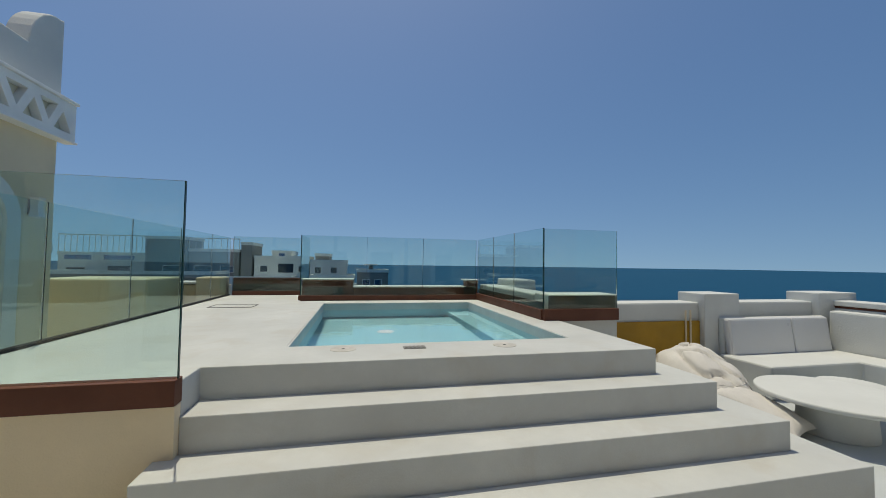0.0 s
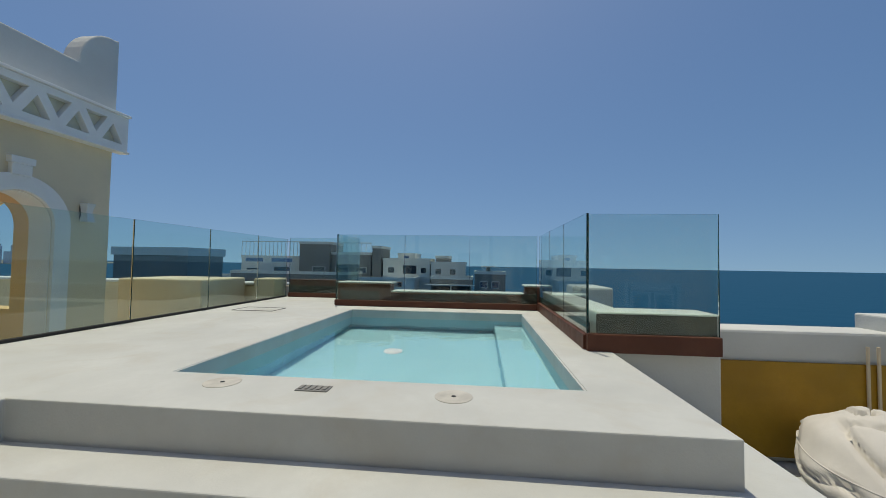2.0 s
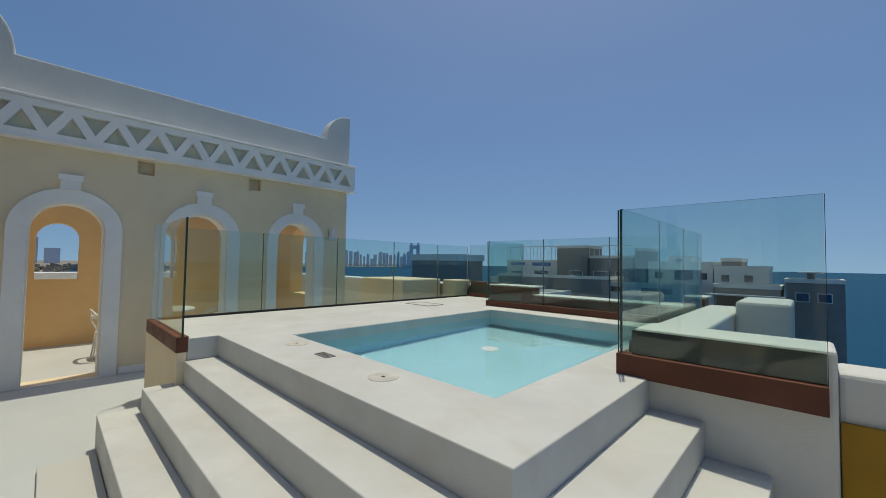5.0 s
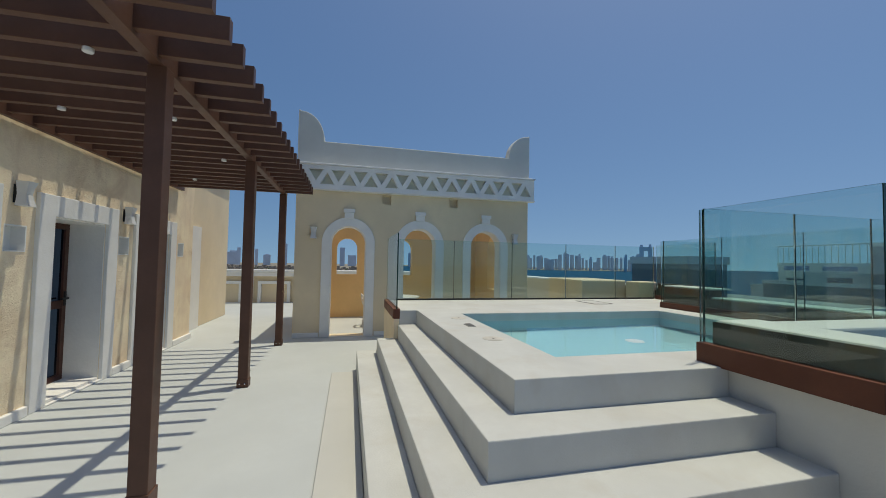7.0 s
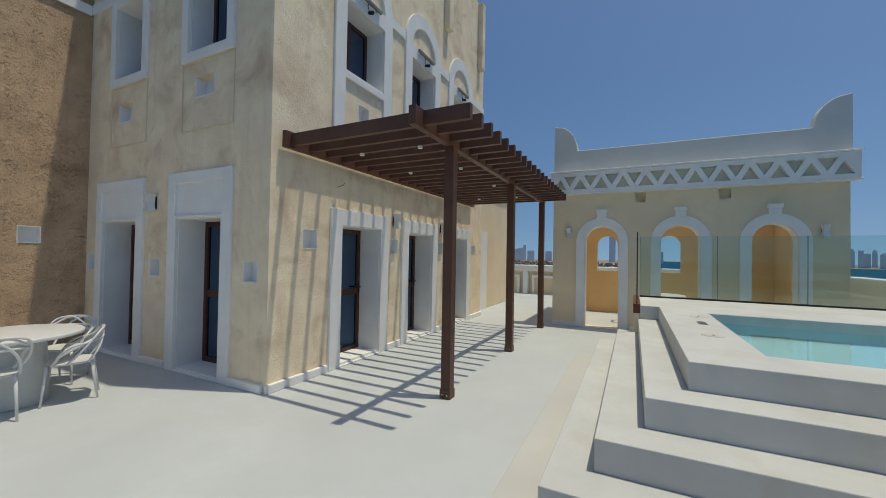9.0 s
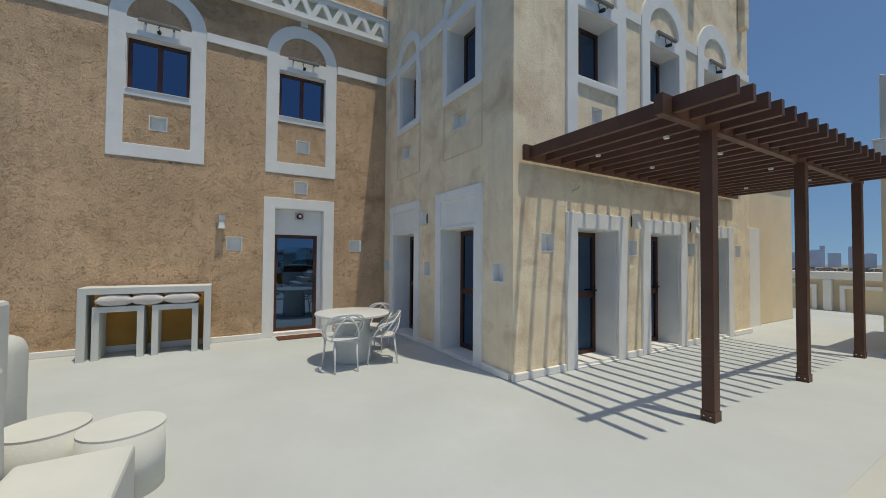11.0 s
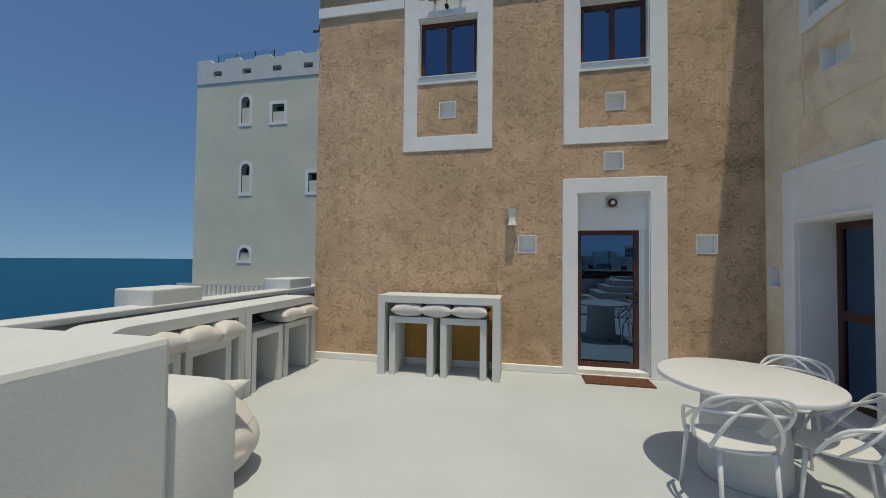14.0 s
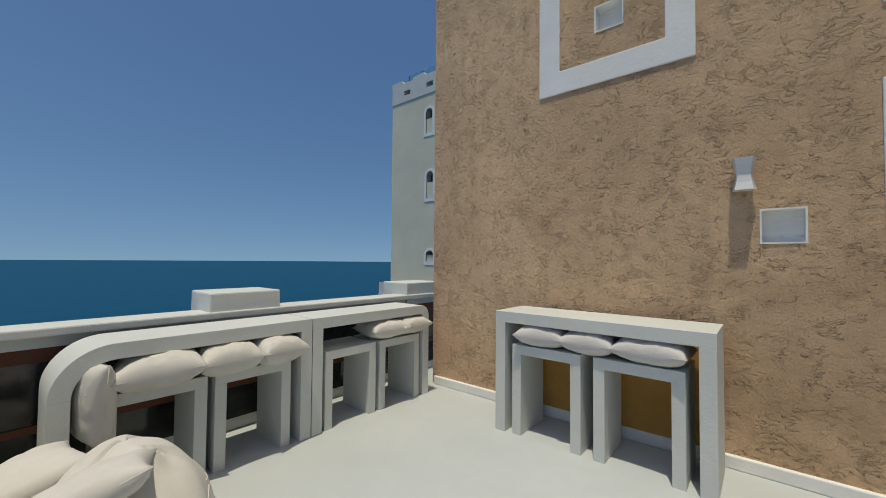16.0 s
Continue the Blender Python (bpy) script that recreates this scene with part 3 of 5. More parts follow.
part("housing", tube([on_back(4.56, 2.42, 0.16), on_back(4.56, 2.42, 0.08), on_back(4.56, 2.42, 0.06)], [0.06, 0.06, 0.05], False, 20), WOOD, cam_f, "", True)
part("lens", tube([on_back(4.56, 2.42, 0.06), on_back(4.56, 2.42, 0.05)], [0.03, 0.028], False, 16), LAMPGLASS, cam_f)
doormat = thing("doormat", (4.6, -5.45, 0), "reddish brown coir doormat on the terrace floor", "doormat")
part("mat", box(4.15, 5.0, -5.77, -5.42, 0.0, 0.018, 0.006), MAT_RED, doormat)


def lattice(n, L, h, rail, bar):
    """Openings of a zigzag frieze of length L and height h: triangles up and down."""
    holes = []
    p = L / n
    lo, hi = rail, h - rail
    for i in range(n):
        c = (i + 0.5) * p
        a = p / 2 - bar
        holes.append([(c - a, lo), (c + a, lo), (c, hi - bar * 0.75)])
        if i < n - 1:
            c2 = (i + 1) * p
            holes.append([(c2, lo + bar * 0.75), (c2 + a, hi), (c2 - a, hi)])
    return holes


def frieze(to3d, u0, u1, v0, h, n, proud, label):
    hs = [[(u0 + a, v0 + b) for a, b in t] for t in lattice(n, u1 - u0, h, 0.09, 0.085)]
    bms = [slab(rect(u0, u1, v0, v0 + h), hs, 0.10, shifted(to3d, -proud), 0.006), ubox(to3d, u0 - 0.02, u1 + 0.02, v0 + h + 0.002, v0 + h + 0.04, -proud - 0.03, 0.0, 0.01), ubox(to3d, u0 - 0.02, u1 + 0.02, v0 - 0.03, v0 - 0.002, -proud - 0.02, 0.0, 0.008)]
    # backing is greyer than the trim, with the recess shade painted in
    setting("frieze_backing", ubox(to3d, u0 + 0.01, u1 - 0.01, v0 + 0.01, v0 + h - 0.01, -proud + 0.102, -0.002), GREYWALL, "grey-beige plaster behind the zigzag frieze, recess shade put into its colour", "frieze")
    return setting("frieze", joined(*bms), TRIM, label, "frieze")


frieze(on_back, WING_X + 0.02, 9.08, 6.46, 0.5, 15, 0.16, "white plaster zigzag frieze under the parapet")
setting("parapet_back", ubox(on_back, WING_X, 9.10, 7.402, 8.4, 0.0, 0.35), WHITE, "white plaster roof parapet", "parapet")
setting("baseboard", joined(ubox(on_back, 5.25, 9.05, 0.0, 0.1, -0.04, 0.003, 0.01), ubox(on_back, WING_X + 0.04, 3.855, 0.0, 0.1, -0.04, 0.003, 0.01)), TRIM, "white coved plaster baseboard", "baseboard")

# wing wall
wdoors = ((-3.41, -2.065), (-5.43, -4.05))
whol, wn_ = [], [(-1.73, 1.385), (-3.77, 1.385), (-5.66, 1.42)]
wwin = ((-2.645, 0.55), (-4.59, 0.52))
wnu = [(-2.70, 3.80), (-4.67, 3.73)]
for a, b in wdoors:
    whol.append(rect(a + 0.19, b - 0.19, 0.02, 2.06))
for uc, hw in wwin:
    whol.append(rect(uc - hw + 0.14, uc + hw - 0.14, 4.28, 5.42))
whol += [sq(u, v) for u, v in wn_] + [rect(u - 0.2, u + 0.2, v - 0.14, v + 0.14) for u, v in wnu]
setting("wall_wing", slab([(BACK_Y, 0), (PERG_Y, 0), (PERG_Y, TOP), (BACK_Y, TOP)], whol, 0.45, on_wing), TAN, "tan trowelled stucco wall in shade with weathered patches", "wall")
for u, v in wn_:
    niche(on_wing, u, v)
for u, v in wnu:
    setting("niche", joined(ubox(on_wing, u - 0.2, u + 0.2, v - 0.14, v + 0.14, 0.13, 0.15), ubox(on_wing, u - 0.2, u + 0.2, v - 0.14, v - 0.125, -0.004, 0.13), ubox(on_wing, u - 0.2, u - 0.188, v - 0.125, v + 0.14, -0.004, 0.13), ubox(on_wing, u + 0.188, u + 0.2, v - 0.125, v + 0.14, -0.004, 0.13)), TRIM, "small white plastered wall niche", "niche")
for k, (a, b) in enumerate(wdoors):
    a1, b1 = a + 0.19, b - 0.19
    surround(on_wing, rect(a, b, 0, 2.68), [rect(a1, b1, 0.02, 2.06), rect(a1 - 0.03, b1 + 0.03, 2.10, 2.53)], "white plaster door surround with a deep reveal and a shallow panel", 0.04, reveal(on_wing, a1, b1, 0, 2.06, 0.45) + [ubox(on_wing, a1 + 0.012, b1 - 0.012, 0, 0.05, 0.0, 0.45), ubox(on_wing, a1 - 0.035, b1 + 0.035, 2.095, 2.535, -0.012, -0.001)])
    glazed_door(on_wing, 2 + k, a1 + 0.014, b1 - 0.014, 0.05, 2.045, 0.36, "closed glazed door with dark reddish brown frame deep in a white reveal", 1.02, False)
for k, (uc, hw) in enumerate(wwin):
    u0, u1 = uc - hw + 0.14, uc + hw - 0.14
    half = [(uc + (hw - 0.14) * math.cos(q), 5.58 + (hw - 0.14) * math.sin(q)) for q in [math.pi * i / 18 for i in range(19)]]
    surround(on_wing, arch(uc, hw, 4.16, 5.62), [rect(u0, u1, 4.28, 5.42), half], "white plaster arched window surround", 0.04, reveal(on_wing, u0, u1, 4.28, 5.42, 0.36, True))
    window(on_wing, 3 + k, u0 + 0.01, u1 - 0.01, 4.29, 5.41, 0.3)
    setting("lunette", slab(arch(uc, hw - 0.15, 5.58, 5.585, 20), [], 0.02, shifted(on_wing, 0.05)), WHITE, "plain recessed white plaster lunette", "lunette")
    setting("panel_line", slab(rect(uc - hw, uc + hw, 3.22, 4.155), [rect(uc - hw + 0.016, uc + hw - 0.016, 3.236, 4.139)], 0.016, shifted(on_wing, -0.014)), CREAM, "thin raised cream panel line under the window", "panel moulding")
setting("string_course", joined(ubox(on_wing, -4.07, -3.20, 5.54, 5.70, -0.03, 0.004), ubox(on_wing, -5.78, -5.115, 5.54, 5.70, -0.03, 0.004), ubox(on_wing, -2.09, -1.44, 5.54, 5.70, -0.03, 0.004)), TRIM, "narrow white plaster string course", "string course")
wall_lamp(on_wing, -3.80, 2.30)
setting("baseboard", joined(ubox(on_wing, -4.045, -3.42, 0, 0.1, -0.045, 0.003, 0.01), ubox(on_wing, -2.055, -1.46, 0, 0.1, -0.045, 0.003, 0.01), ubox(on_wing, -5.77, -5.44, 0, 0.1, -0.045, 0.003, 0.01)), TRIM, "white coved plaster baseboard", "baseboard")

# pergola wall
PCEN = (1.055, -0.76, -2.58)
phol = [rect(c - 0.47, c + 0.47, 0.02, 2.03) for c in PCEN] + [rect(c - 0.46, c + 0.46, 4.28, 5.33) for c in PCEN]
pn = [(2.10, 1.81), (0.16, 1.77), (-1.66, 1.77), (-3.55, 1.77)] + [(c, 3.78) for c in PCEN]
phol += [sq(u, v) for u, v in pn]
setting("wall_pergola", slab([(-4.1, 0), (WING_X - 0.45, 0), (WING_X - 0.45, TOP), (-4.1, TOP)], phol, 0.45, on_perg), TAN, "sunlit tan trowelled stucco wall behind the pergola", "wall")
for u, v in pn:
    niche(on_perg, u, v)
for k, c in enumerate(PCEN):
    surround(on_perg, rect(c - 0.69, c + 0.69, 0, 2.26), [rect(c - 0.47, c + 0.47, 0.02, 2.03)], "white plaster door surround with a deep reveal", 0.04, reveal(on_perg, c - 0.47, c + 0.47, 0, 2.03, 0.45) + [ubox(on_perg, c - 0.458, c + 0.458, 0, 0.05, 0.0, 0.45)])
    glazed_door(on_perg, 4 + k, c - 0.456, c + 0.456, 0.05, 2.015, 0.38, "closed glazed door with dark reddish brown frame deep in a white reveal", 1.0, True)
    half = [(c + 0.46 * math.cos(q), 5.58 + 0.46 * math.sin(q)) for q in [math.pi * i / 18 for i in range(19)]]
    surround(on_perg, arch(c, 0.69, 3.2, 5.62), [rect(c - 0.46, c + 0.46, 4.28, 5.33), rect(c - 0.47, c + 0.47, 3.4, 4.17), half], "white plaster arched window surround with lower panel", 0.04, reveal(on_perg, c - 0.46, c + 0.46, 4.28, 5.33, 0.4, True))
    window(on_perg, 5 + k, c - 0.45, c + 0.45, 4.29, 5.32, 0.32)
    lunette(on_perg, c, 0.46, 5.58)
    flood(on_perg, c, 5.5)
setting("string_course", joined(*[ubox(on_perg, a, b, 5.53, 5.69, -0.03, 0.004) for a, b in ((1.77, 2.68), (-0.05, 0.37), (-1.88, -1.45), (-4.09, -3.28))]), TRIM, "narrow white plaster string course", "string course")
for u in (0.16, -1.66):
    wall_lamp(on_perg, u, 2.2)
setting("baseboard", joined(*[ubox(on_perg, a, b, 0, 0.1, -0.045, 0.003, 0.01) for a, b in ((1.77, 2.75), (-0.05, 0.37), (-1.88, -1.45), (-4.1, -3.28))]), TRIM, "white coved plaster baseboard", "baseboard")
for u in (-3.75, -1.75):
    setting("pilaster", ubox(on_perg, u - 0.1, u + 0.1, 6.6, TOP - 0.02, -0.14, 0.003, 0.02), TAN, "tan stucco pilaster near the roofline", "pilaster")
setting("building_roof", box(-4.1, WING_X - 0.46, -5.7, PERG_Y - 0.46, TOP - 0.3, TOP - 0.05), WHITE, "flat plastered roof of the house", "roof")
setting("wall_house_west", box(-4.1, -3.8, -9, PERG_Y - 0.46, 0, TOP), TAN, "tan stucco side wall of the house", "wall")
cable = thing("wall_cable", on_perg(1.62, 2.62, 0), "short dark cable end sticking out of the stucco wall", "cable")
part("cable_end", tube([on_perg(1.62, 2.56, 0), on_perg(1.55, 2.6, -0.05), on_perg(1.53, 2.64, -0.07)], 0.005), GRILLE, cable)

# ---- pergola ----
pergola = thing("pergola", (0, 0.45, 0), "dark brown steel pergola with slatted roof beside the stucco wall", "pergola")
part("wall_beam", box(-3.35, 2.61, PERG_Y + 0.045, PERG_Y + 0.10, 2.87, 3.07, 0.004), PERGOLA, pergola)
part("front_beam", box(-3.3, 2.68, 0.41, 0.49, 2.87, 3.055, 0.004), PERGOLA, pergola)
PITCH = 0.294
for i in range(20):
    x = 2.50 - i * PITCH
    part("slat", box(x - 0.03, x + 0.03, PERG_Y + 0.10, 0.985, 2.9, 3.046, 0.003), PERGOLA, pergola)
for x in (1.80, -0.645, -3.10):
    post = part("post", box(x - 0.058, x + 0.058, 0.392, 0.508, 0.0, 2.87, 0.005), PERGOLA, pergola)
    part("base_plate", box(x - 0.066, x + 0.066, 0.384, 0.516, 0.0, 0.10, 0.004), PERGOLA, post)
    for dx, dy in ((0.03, -0.07), (-0.03, -0.07), (0.07, 0.03), (0.07, -0.03)):
        part("bolt", box(x + dx - 0.008, x + dx + 0.008, 0.45 + dy - 0.008, 0.45 + dy + 0.008, 0.042, 0.058, 0.003), CHROME, post)
for k in (2, 6, 11, 16):
    for y in (-0.75, 0.1):
        x = 2.50 - k * PITCH
        spot = thing("pergola_spot", (x, y, 2.872), "tiny white spotlight under a pergola slat", "spotlight", "pergola spots")
        part("spot_body", cylinder(0.03, 2.872, 2.901, x, y, 16, 0.004), LAMPGLASS, spot, "", True)

# ---- pavilion ----
PY_A, PY_B = 0.59, 5.89
ACEN = (1.685, 3.24, 4.81)
setting("wall_pavilion_front", slab(rect(PY_A, PY_B, 0, 3.3), [arch(c, 0.365, 0.012, 2.0) for c in ACEN] + [sq(2.48, 2.985, 0.2), sq(4.02, 2.985, 0.2)], 0.3, on_pav), CREAM, "cream plaster pavilion wall with three arches", "wall")
for c in ACEN:
    bm = slab(arch(c, 0.555, 0, 2.0), [arch(c, 0.367, 0.012, 2.0)], 0.045, shifted(on_pav, -0.04), 0.006)
    setting("arch_surround", joined(bm, ubox(on_pav, c - 0.1, c + 0.1, 2.53, 2.68, -0.06, 0.003, 0.01), ubox(on_pav, c - 0.12, c + 0.12, 2.66, 2.74, -0.075, 0.003, 0.008)), TRIM, "white plaster arch surround with a keystone", "surround")
    inner = arch(c, 0.367, 0.0, 2.0)[2:]
    bm = bmesh.new()
    outline = [(c + 0.367, 0.0)] + inner + [(c - 0.367, 0.0)]
    rows = [[bm.verts.new(on_pav(u, v, w)) for u, v in outline] for w in (0.004, 0.30)]
    rows2 = [[bm.verts.new(on_pav(c + (u - c) * 0.965, min(v, 2.0) + max(0, v - 2.0) * 0.965, w)) for u, v in outline] for w in (0.004, 0.30)]
    for A, B in ((rows[0], rows[1]), (rows2[1], rows2[0]), (rows2[0], rows[0]), (rows[1], rows2[1])):
        for j in range(len(A) - 1):
            bm.faces.new((A[j], A[j + 1], B[j + 1], B[j]))
    bmesh.ops.recalc_face_normals(bm, faces=bm.faces[:])
    setting("arch_reveal", bm, TRIM, "white plastered inside of the arch", "reveal")
for u in (2.48, 4.02):
    setting("niche", joined(ubox(on_pav, u - 0.1, u + 0.1, 2.885, 3.085, 0.12, 0.14)), CREAM, "small square cream wall recess under the frieze", "niche")
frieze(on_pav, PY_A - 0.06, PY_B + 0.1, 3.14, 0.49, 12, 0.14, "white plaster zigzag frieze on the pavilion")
setting("frieze_return", box(-4.3, PAV_X - 0.002, PY_B + 0.002, PY_B + 0.1, 3.14, 3.63), TRIM, "white frieze turning round the pavilion corner", "frieze")
horn = [(PY_A, 3.674), (PY_B + 0.04, 3.674), (PY_B + 0.04, 4.75)]
for i in range(9):
    q = i / 8
    horn.append((PY_B + 0.04 - 0.06 - 0.48 * math.sin(q * math.pi / 2), 4.73 - 0.56 * (1 - math.cos(q * math.pi / 2))))
for i in range(9):
    q = 1 - i / 8
    horn.append((PY_A + 0.06 + 0.48 * math.sin(q * math.pi / 2), 4.80 - 0.62 * (1 - math.cos(q * math.pi / 2))))
horn.append((PY_A, 4.83))
setting("pavilion_parapet", slab(horn, [], 0.26, on_pav, 0.02), WHITE, "white plaster parapet with upswept horned corners", "parapet")
setting("wall_pavilion_back", slab(rect(PY_A, PY_B, 0, 3.3), [arch(c, 0.29, 1.23, 2.0) for c in (1.64, 3.27, 4.85)], 0.3, lambda u, v, w: (-6.8 - w, u, v)), PEACH, "warm ochre plaster inner wall with arched openings", "wall")
setting("wall_pavilion_south", box(-6.8, PAV_X - 0.302, PY_A, PY_A + 0.3, 0, 3.3), PEACH, "warm ochre plaster side wall", "wall")
setting("wall_pavilion_north", slab(rect(-6.8, PAV_X - 0.302, 0, 3.3), [arch(-5.3, 0.42, 0.9, 2.0)], 0.3, lambda u, v, w: (u, PY_B - w, v)), PEACH, "warm ochre plaster side wall with an arch", "wall")
setting("wall_pavilion_rib", box(-5.6, -5.2, 4.15, 4.4, 0, 3.3), PEACH, "ochre plaster pier inside the pavilion", "pier")
setting("baseboard", joined(*[ubox(on_pav, a, b, 0, 0.1, -0.035, 0.003, 0.01) for a, b in ((PY_A, 1.12), (2.26, 2.69), (3.83, 4.24), (5.38, PY_B))]), TRIM, "white coved plaster baseboard", "baseboard")
for u in (0.96, 5.54):
    wall_lamp(on_pav, u, 2.20, "pavilion lamps")

# ---- lounge parapets ----
setting("parapet_north", box(3.425, 7.6, 4.5, 4.85, 0, 1.085, 0.025), WHITE, "white plaster terrace parapet on the sea side", "parapet")
for a, b, z in ((4.86, 5.46, 1.215), (6.98, 7.75, 1.22)):
    setting("parapet_pillar", box(a, b, 4.39, 4.86, 0, z, 0.015), WHITE, "square white plaster parapet pillar", "parapet")
setting("ochre_panel", box(3.43, 4.855, 4.47, 4.498, 0.05, 0.83, 0.004), OCHRE, "ochre painted panel on the parapet", "panel")
pipe = thing("wall_pipe", (4.72, 4.44, 0.4), "slim ochre painted pipe loop on the parapet pillar", "pipe")
for x in (4.60, 4.68):
    part("pipe_run", tube([(x, 4.455, 0.1), (x, 4.455, 0.98)], 0.012), CREAM, pipe)
setting("parapet_east", box(7.26, 7.6, -0.54, 4.44, 0, 0.99, 0.02), WHITE, "white plaster terrace parapet behind the sofa", "parapet")
setting("parapet_rail", box(7.28, 7.58, -0.54, 4.43, 0.992, 1.025), STEEL, "brown strip under the parapet coping", "rail")
setting("parapet_coping", box(7.25, 7.63, -0.54, 4.43, 1.027, 1.105, 0.015), WHITE, "white plaster coping", "coping")
setting("parapet_return", box(7.262, 9.75, -1.516, -0.545, 0, 1.26, 0.03), WHITE, "thick white plaster parapet return with worn edges", "parapet")
# south parapet with glazing
setting("parapet_south_east", box(9.56, 9.93, -7.2, -1.52, 0, 0.95), WHITE, "white plaster terrace parapet", "parapet")
setting("parapet_coping", joined(box(9.45, 9.76, -7.2, -1.52, 1.025, 1.09, 0.012), box(9.5, 9.74, -7.2, -1.52, 0.952, 1.023)), WHITE, "white stepped parapet coping", "coping")
setting("parapet_rail", box(9.50, 9.555, -7.2, -1.52, 0.86, 0.95, 0.004), STEEL, "brown steel rail under the coping", "rail")
setting("parapet_glazing", box(9.52, 9.545, -7.2, -1.52, 0.12, 0.86), DARKGLASS, "dark reflecting glass strip in the parapet", "glazing")
setting("parapet_rail", box(9.50, 9.555, -7.2, -1.52, 0.40, 0.45, 0.004), STEEL, "brown steel rail across the glass", "rail")
for a, b, z in ((-3.98, -3.36, 1.255), (-6.35, -5.71, 1.25)):
    setting("parapet_pillar", box(9.47, 9.95, a, b, 0.955, z, 0.015), WHITE, "square white plaster pillar cap", "parapet")

# ---- built-in sofa ----
sofa = thing("corner_sofa", (6.6, 1.8, 0), "white plastered L-shaped built-in sofa with loose back pads", "sofa")
SEAT = 0.40
part("seat", slab([(6.44, -0.72), (6.98, -0.72), (6.98, 4.30), (4.97, 4.30), (4.97, 3.60), (6.44, 3.60)], [], SEAT, lambda u, v, w: (u, v, w), 0.025), WHITE, sofa, "white plaster seat block")


def back_block(x0, x1, y0, y1, z1, lean_x, lean_y):
    bm = box(x0, x1, y0, y1, 0.0, z1, 0.03)
    for v in bm.verts:
        if v.co.z > z1 - 0.1 and ((lean_x and v.co.x < x0 + 0.1) or (lean_y and v.co.y < y0 + 0.1)):
            v.co.x += lean_x
            v.co.y += lean_y
    return bm


part("backrest", back_block(6.985, 7.22, -0.70, 4.305, 0.965, 0.03, 0), WHITE, sofa, "white plaster backrest")
part("backrest", back_block(5.08, 6.98, 4.305, 4.388, 0.885, 0, 0.01), WHITE, sofa, "white plaster backrest")
for a, b in ((5.1, 6.2), (6.21, 6.9)):
    pad = back_block(a, b, 4.18, 4.30, 0.88, 0, 0.06)
    for v in pad.verts:
        v.co.z = max(v.co.z, SEAT + 0.004) if v.co.z < 0.2 else v.co.z
    part("back_pad", pad, PLASTIC, sofa, "white upholstered back pad")


def pillow(name, label, w, d, h, at, rot, material=FABRIC, group="loose pillows", seed=0):
    """A stuffed cushion with pinched corners and creases."""
    bm = bmesh.new()
    n = 26
    grids = []
    for s in (1, -1):
        g = []
        for i in range(n + 1):
            row = []
            for j in range(n + 1):
                u, v = 2 * i / n - 1, 2 * j / n - 1
                edge = (1 - abs(u) ** 2.6) * (1 - abs(v) ** 2.6)
                pin = 1 - 0.10 * (1 - abs(u) ** 2) * abs(v) ** 4
                pin2 = 1 - 0.10 * (1 - abs(v) ** 2) * abs(u) ** 4
                z = s * h / 2 * max(0, edge) ** 0.5
                k = noise.noise(Vector((u * 2.2 + seed, v * 2.2, s * 3.0))) * 0.05 * h + noise.noise(Vector((u * 6 + seed, v * 6, s))) * 0.03 * h - max(0, 0.12 - abs(noise.noise(Vector((u * 2.5 - v * 1.5 + seed, v * 3.5, s))))) * 0.22 * h
                row.append(bm.verts.new((u * w / 2 * pin2, v * d / 2 * pin, z + k * (edge > 0.02))))
            g.append(row)
        for i in range(n):
            for j in range(n):
                q = (g[i][j], g[i + 1][j], g[i + 1][j + 1], g[i][j + 1])
                bm.faces.new(q if s > 0 else q[::-1])
    bmesh.ops.remove_doubles(bm, verts=bm.verts[:], dist=0.0015)
    bmesh.ops.recalc_face_normals(bm, faces=bm.faces[:])
    p = thing(name, at, label, "pillow", group)
    p.rotation_euler = Euler([radians(a) for a in rot])
    lpart("cover", bm, material, p, "", True)
    hem = [(u * w / 2 * 0.985, v * d / 2 * 0.985, 0) for u, v in ((-1, -1), (-0.4, -0.9), (0.4, -0.9), (1, -1), (0.9, -0.4), (0.9, 0.4), (1, 1), (0.4, 0.9), (-0.4, 0.9), (-1, 1), (-0.9, 0.4), (-0.9, -0.4))]
    lpart("seam", tube(hem, 0.004, True, 6), material, p, "stitched seam", True)
    return p


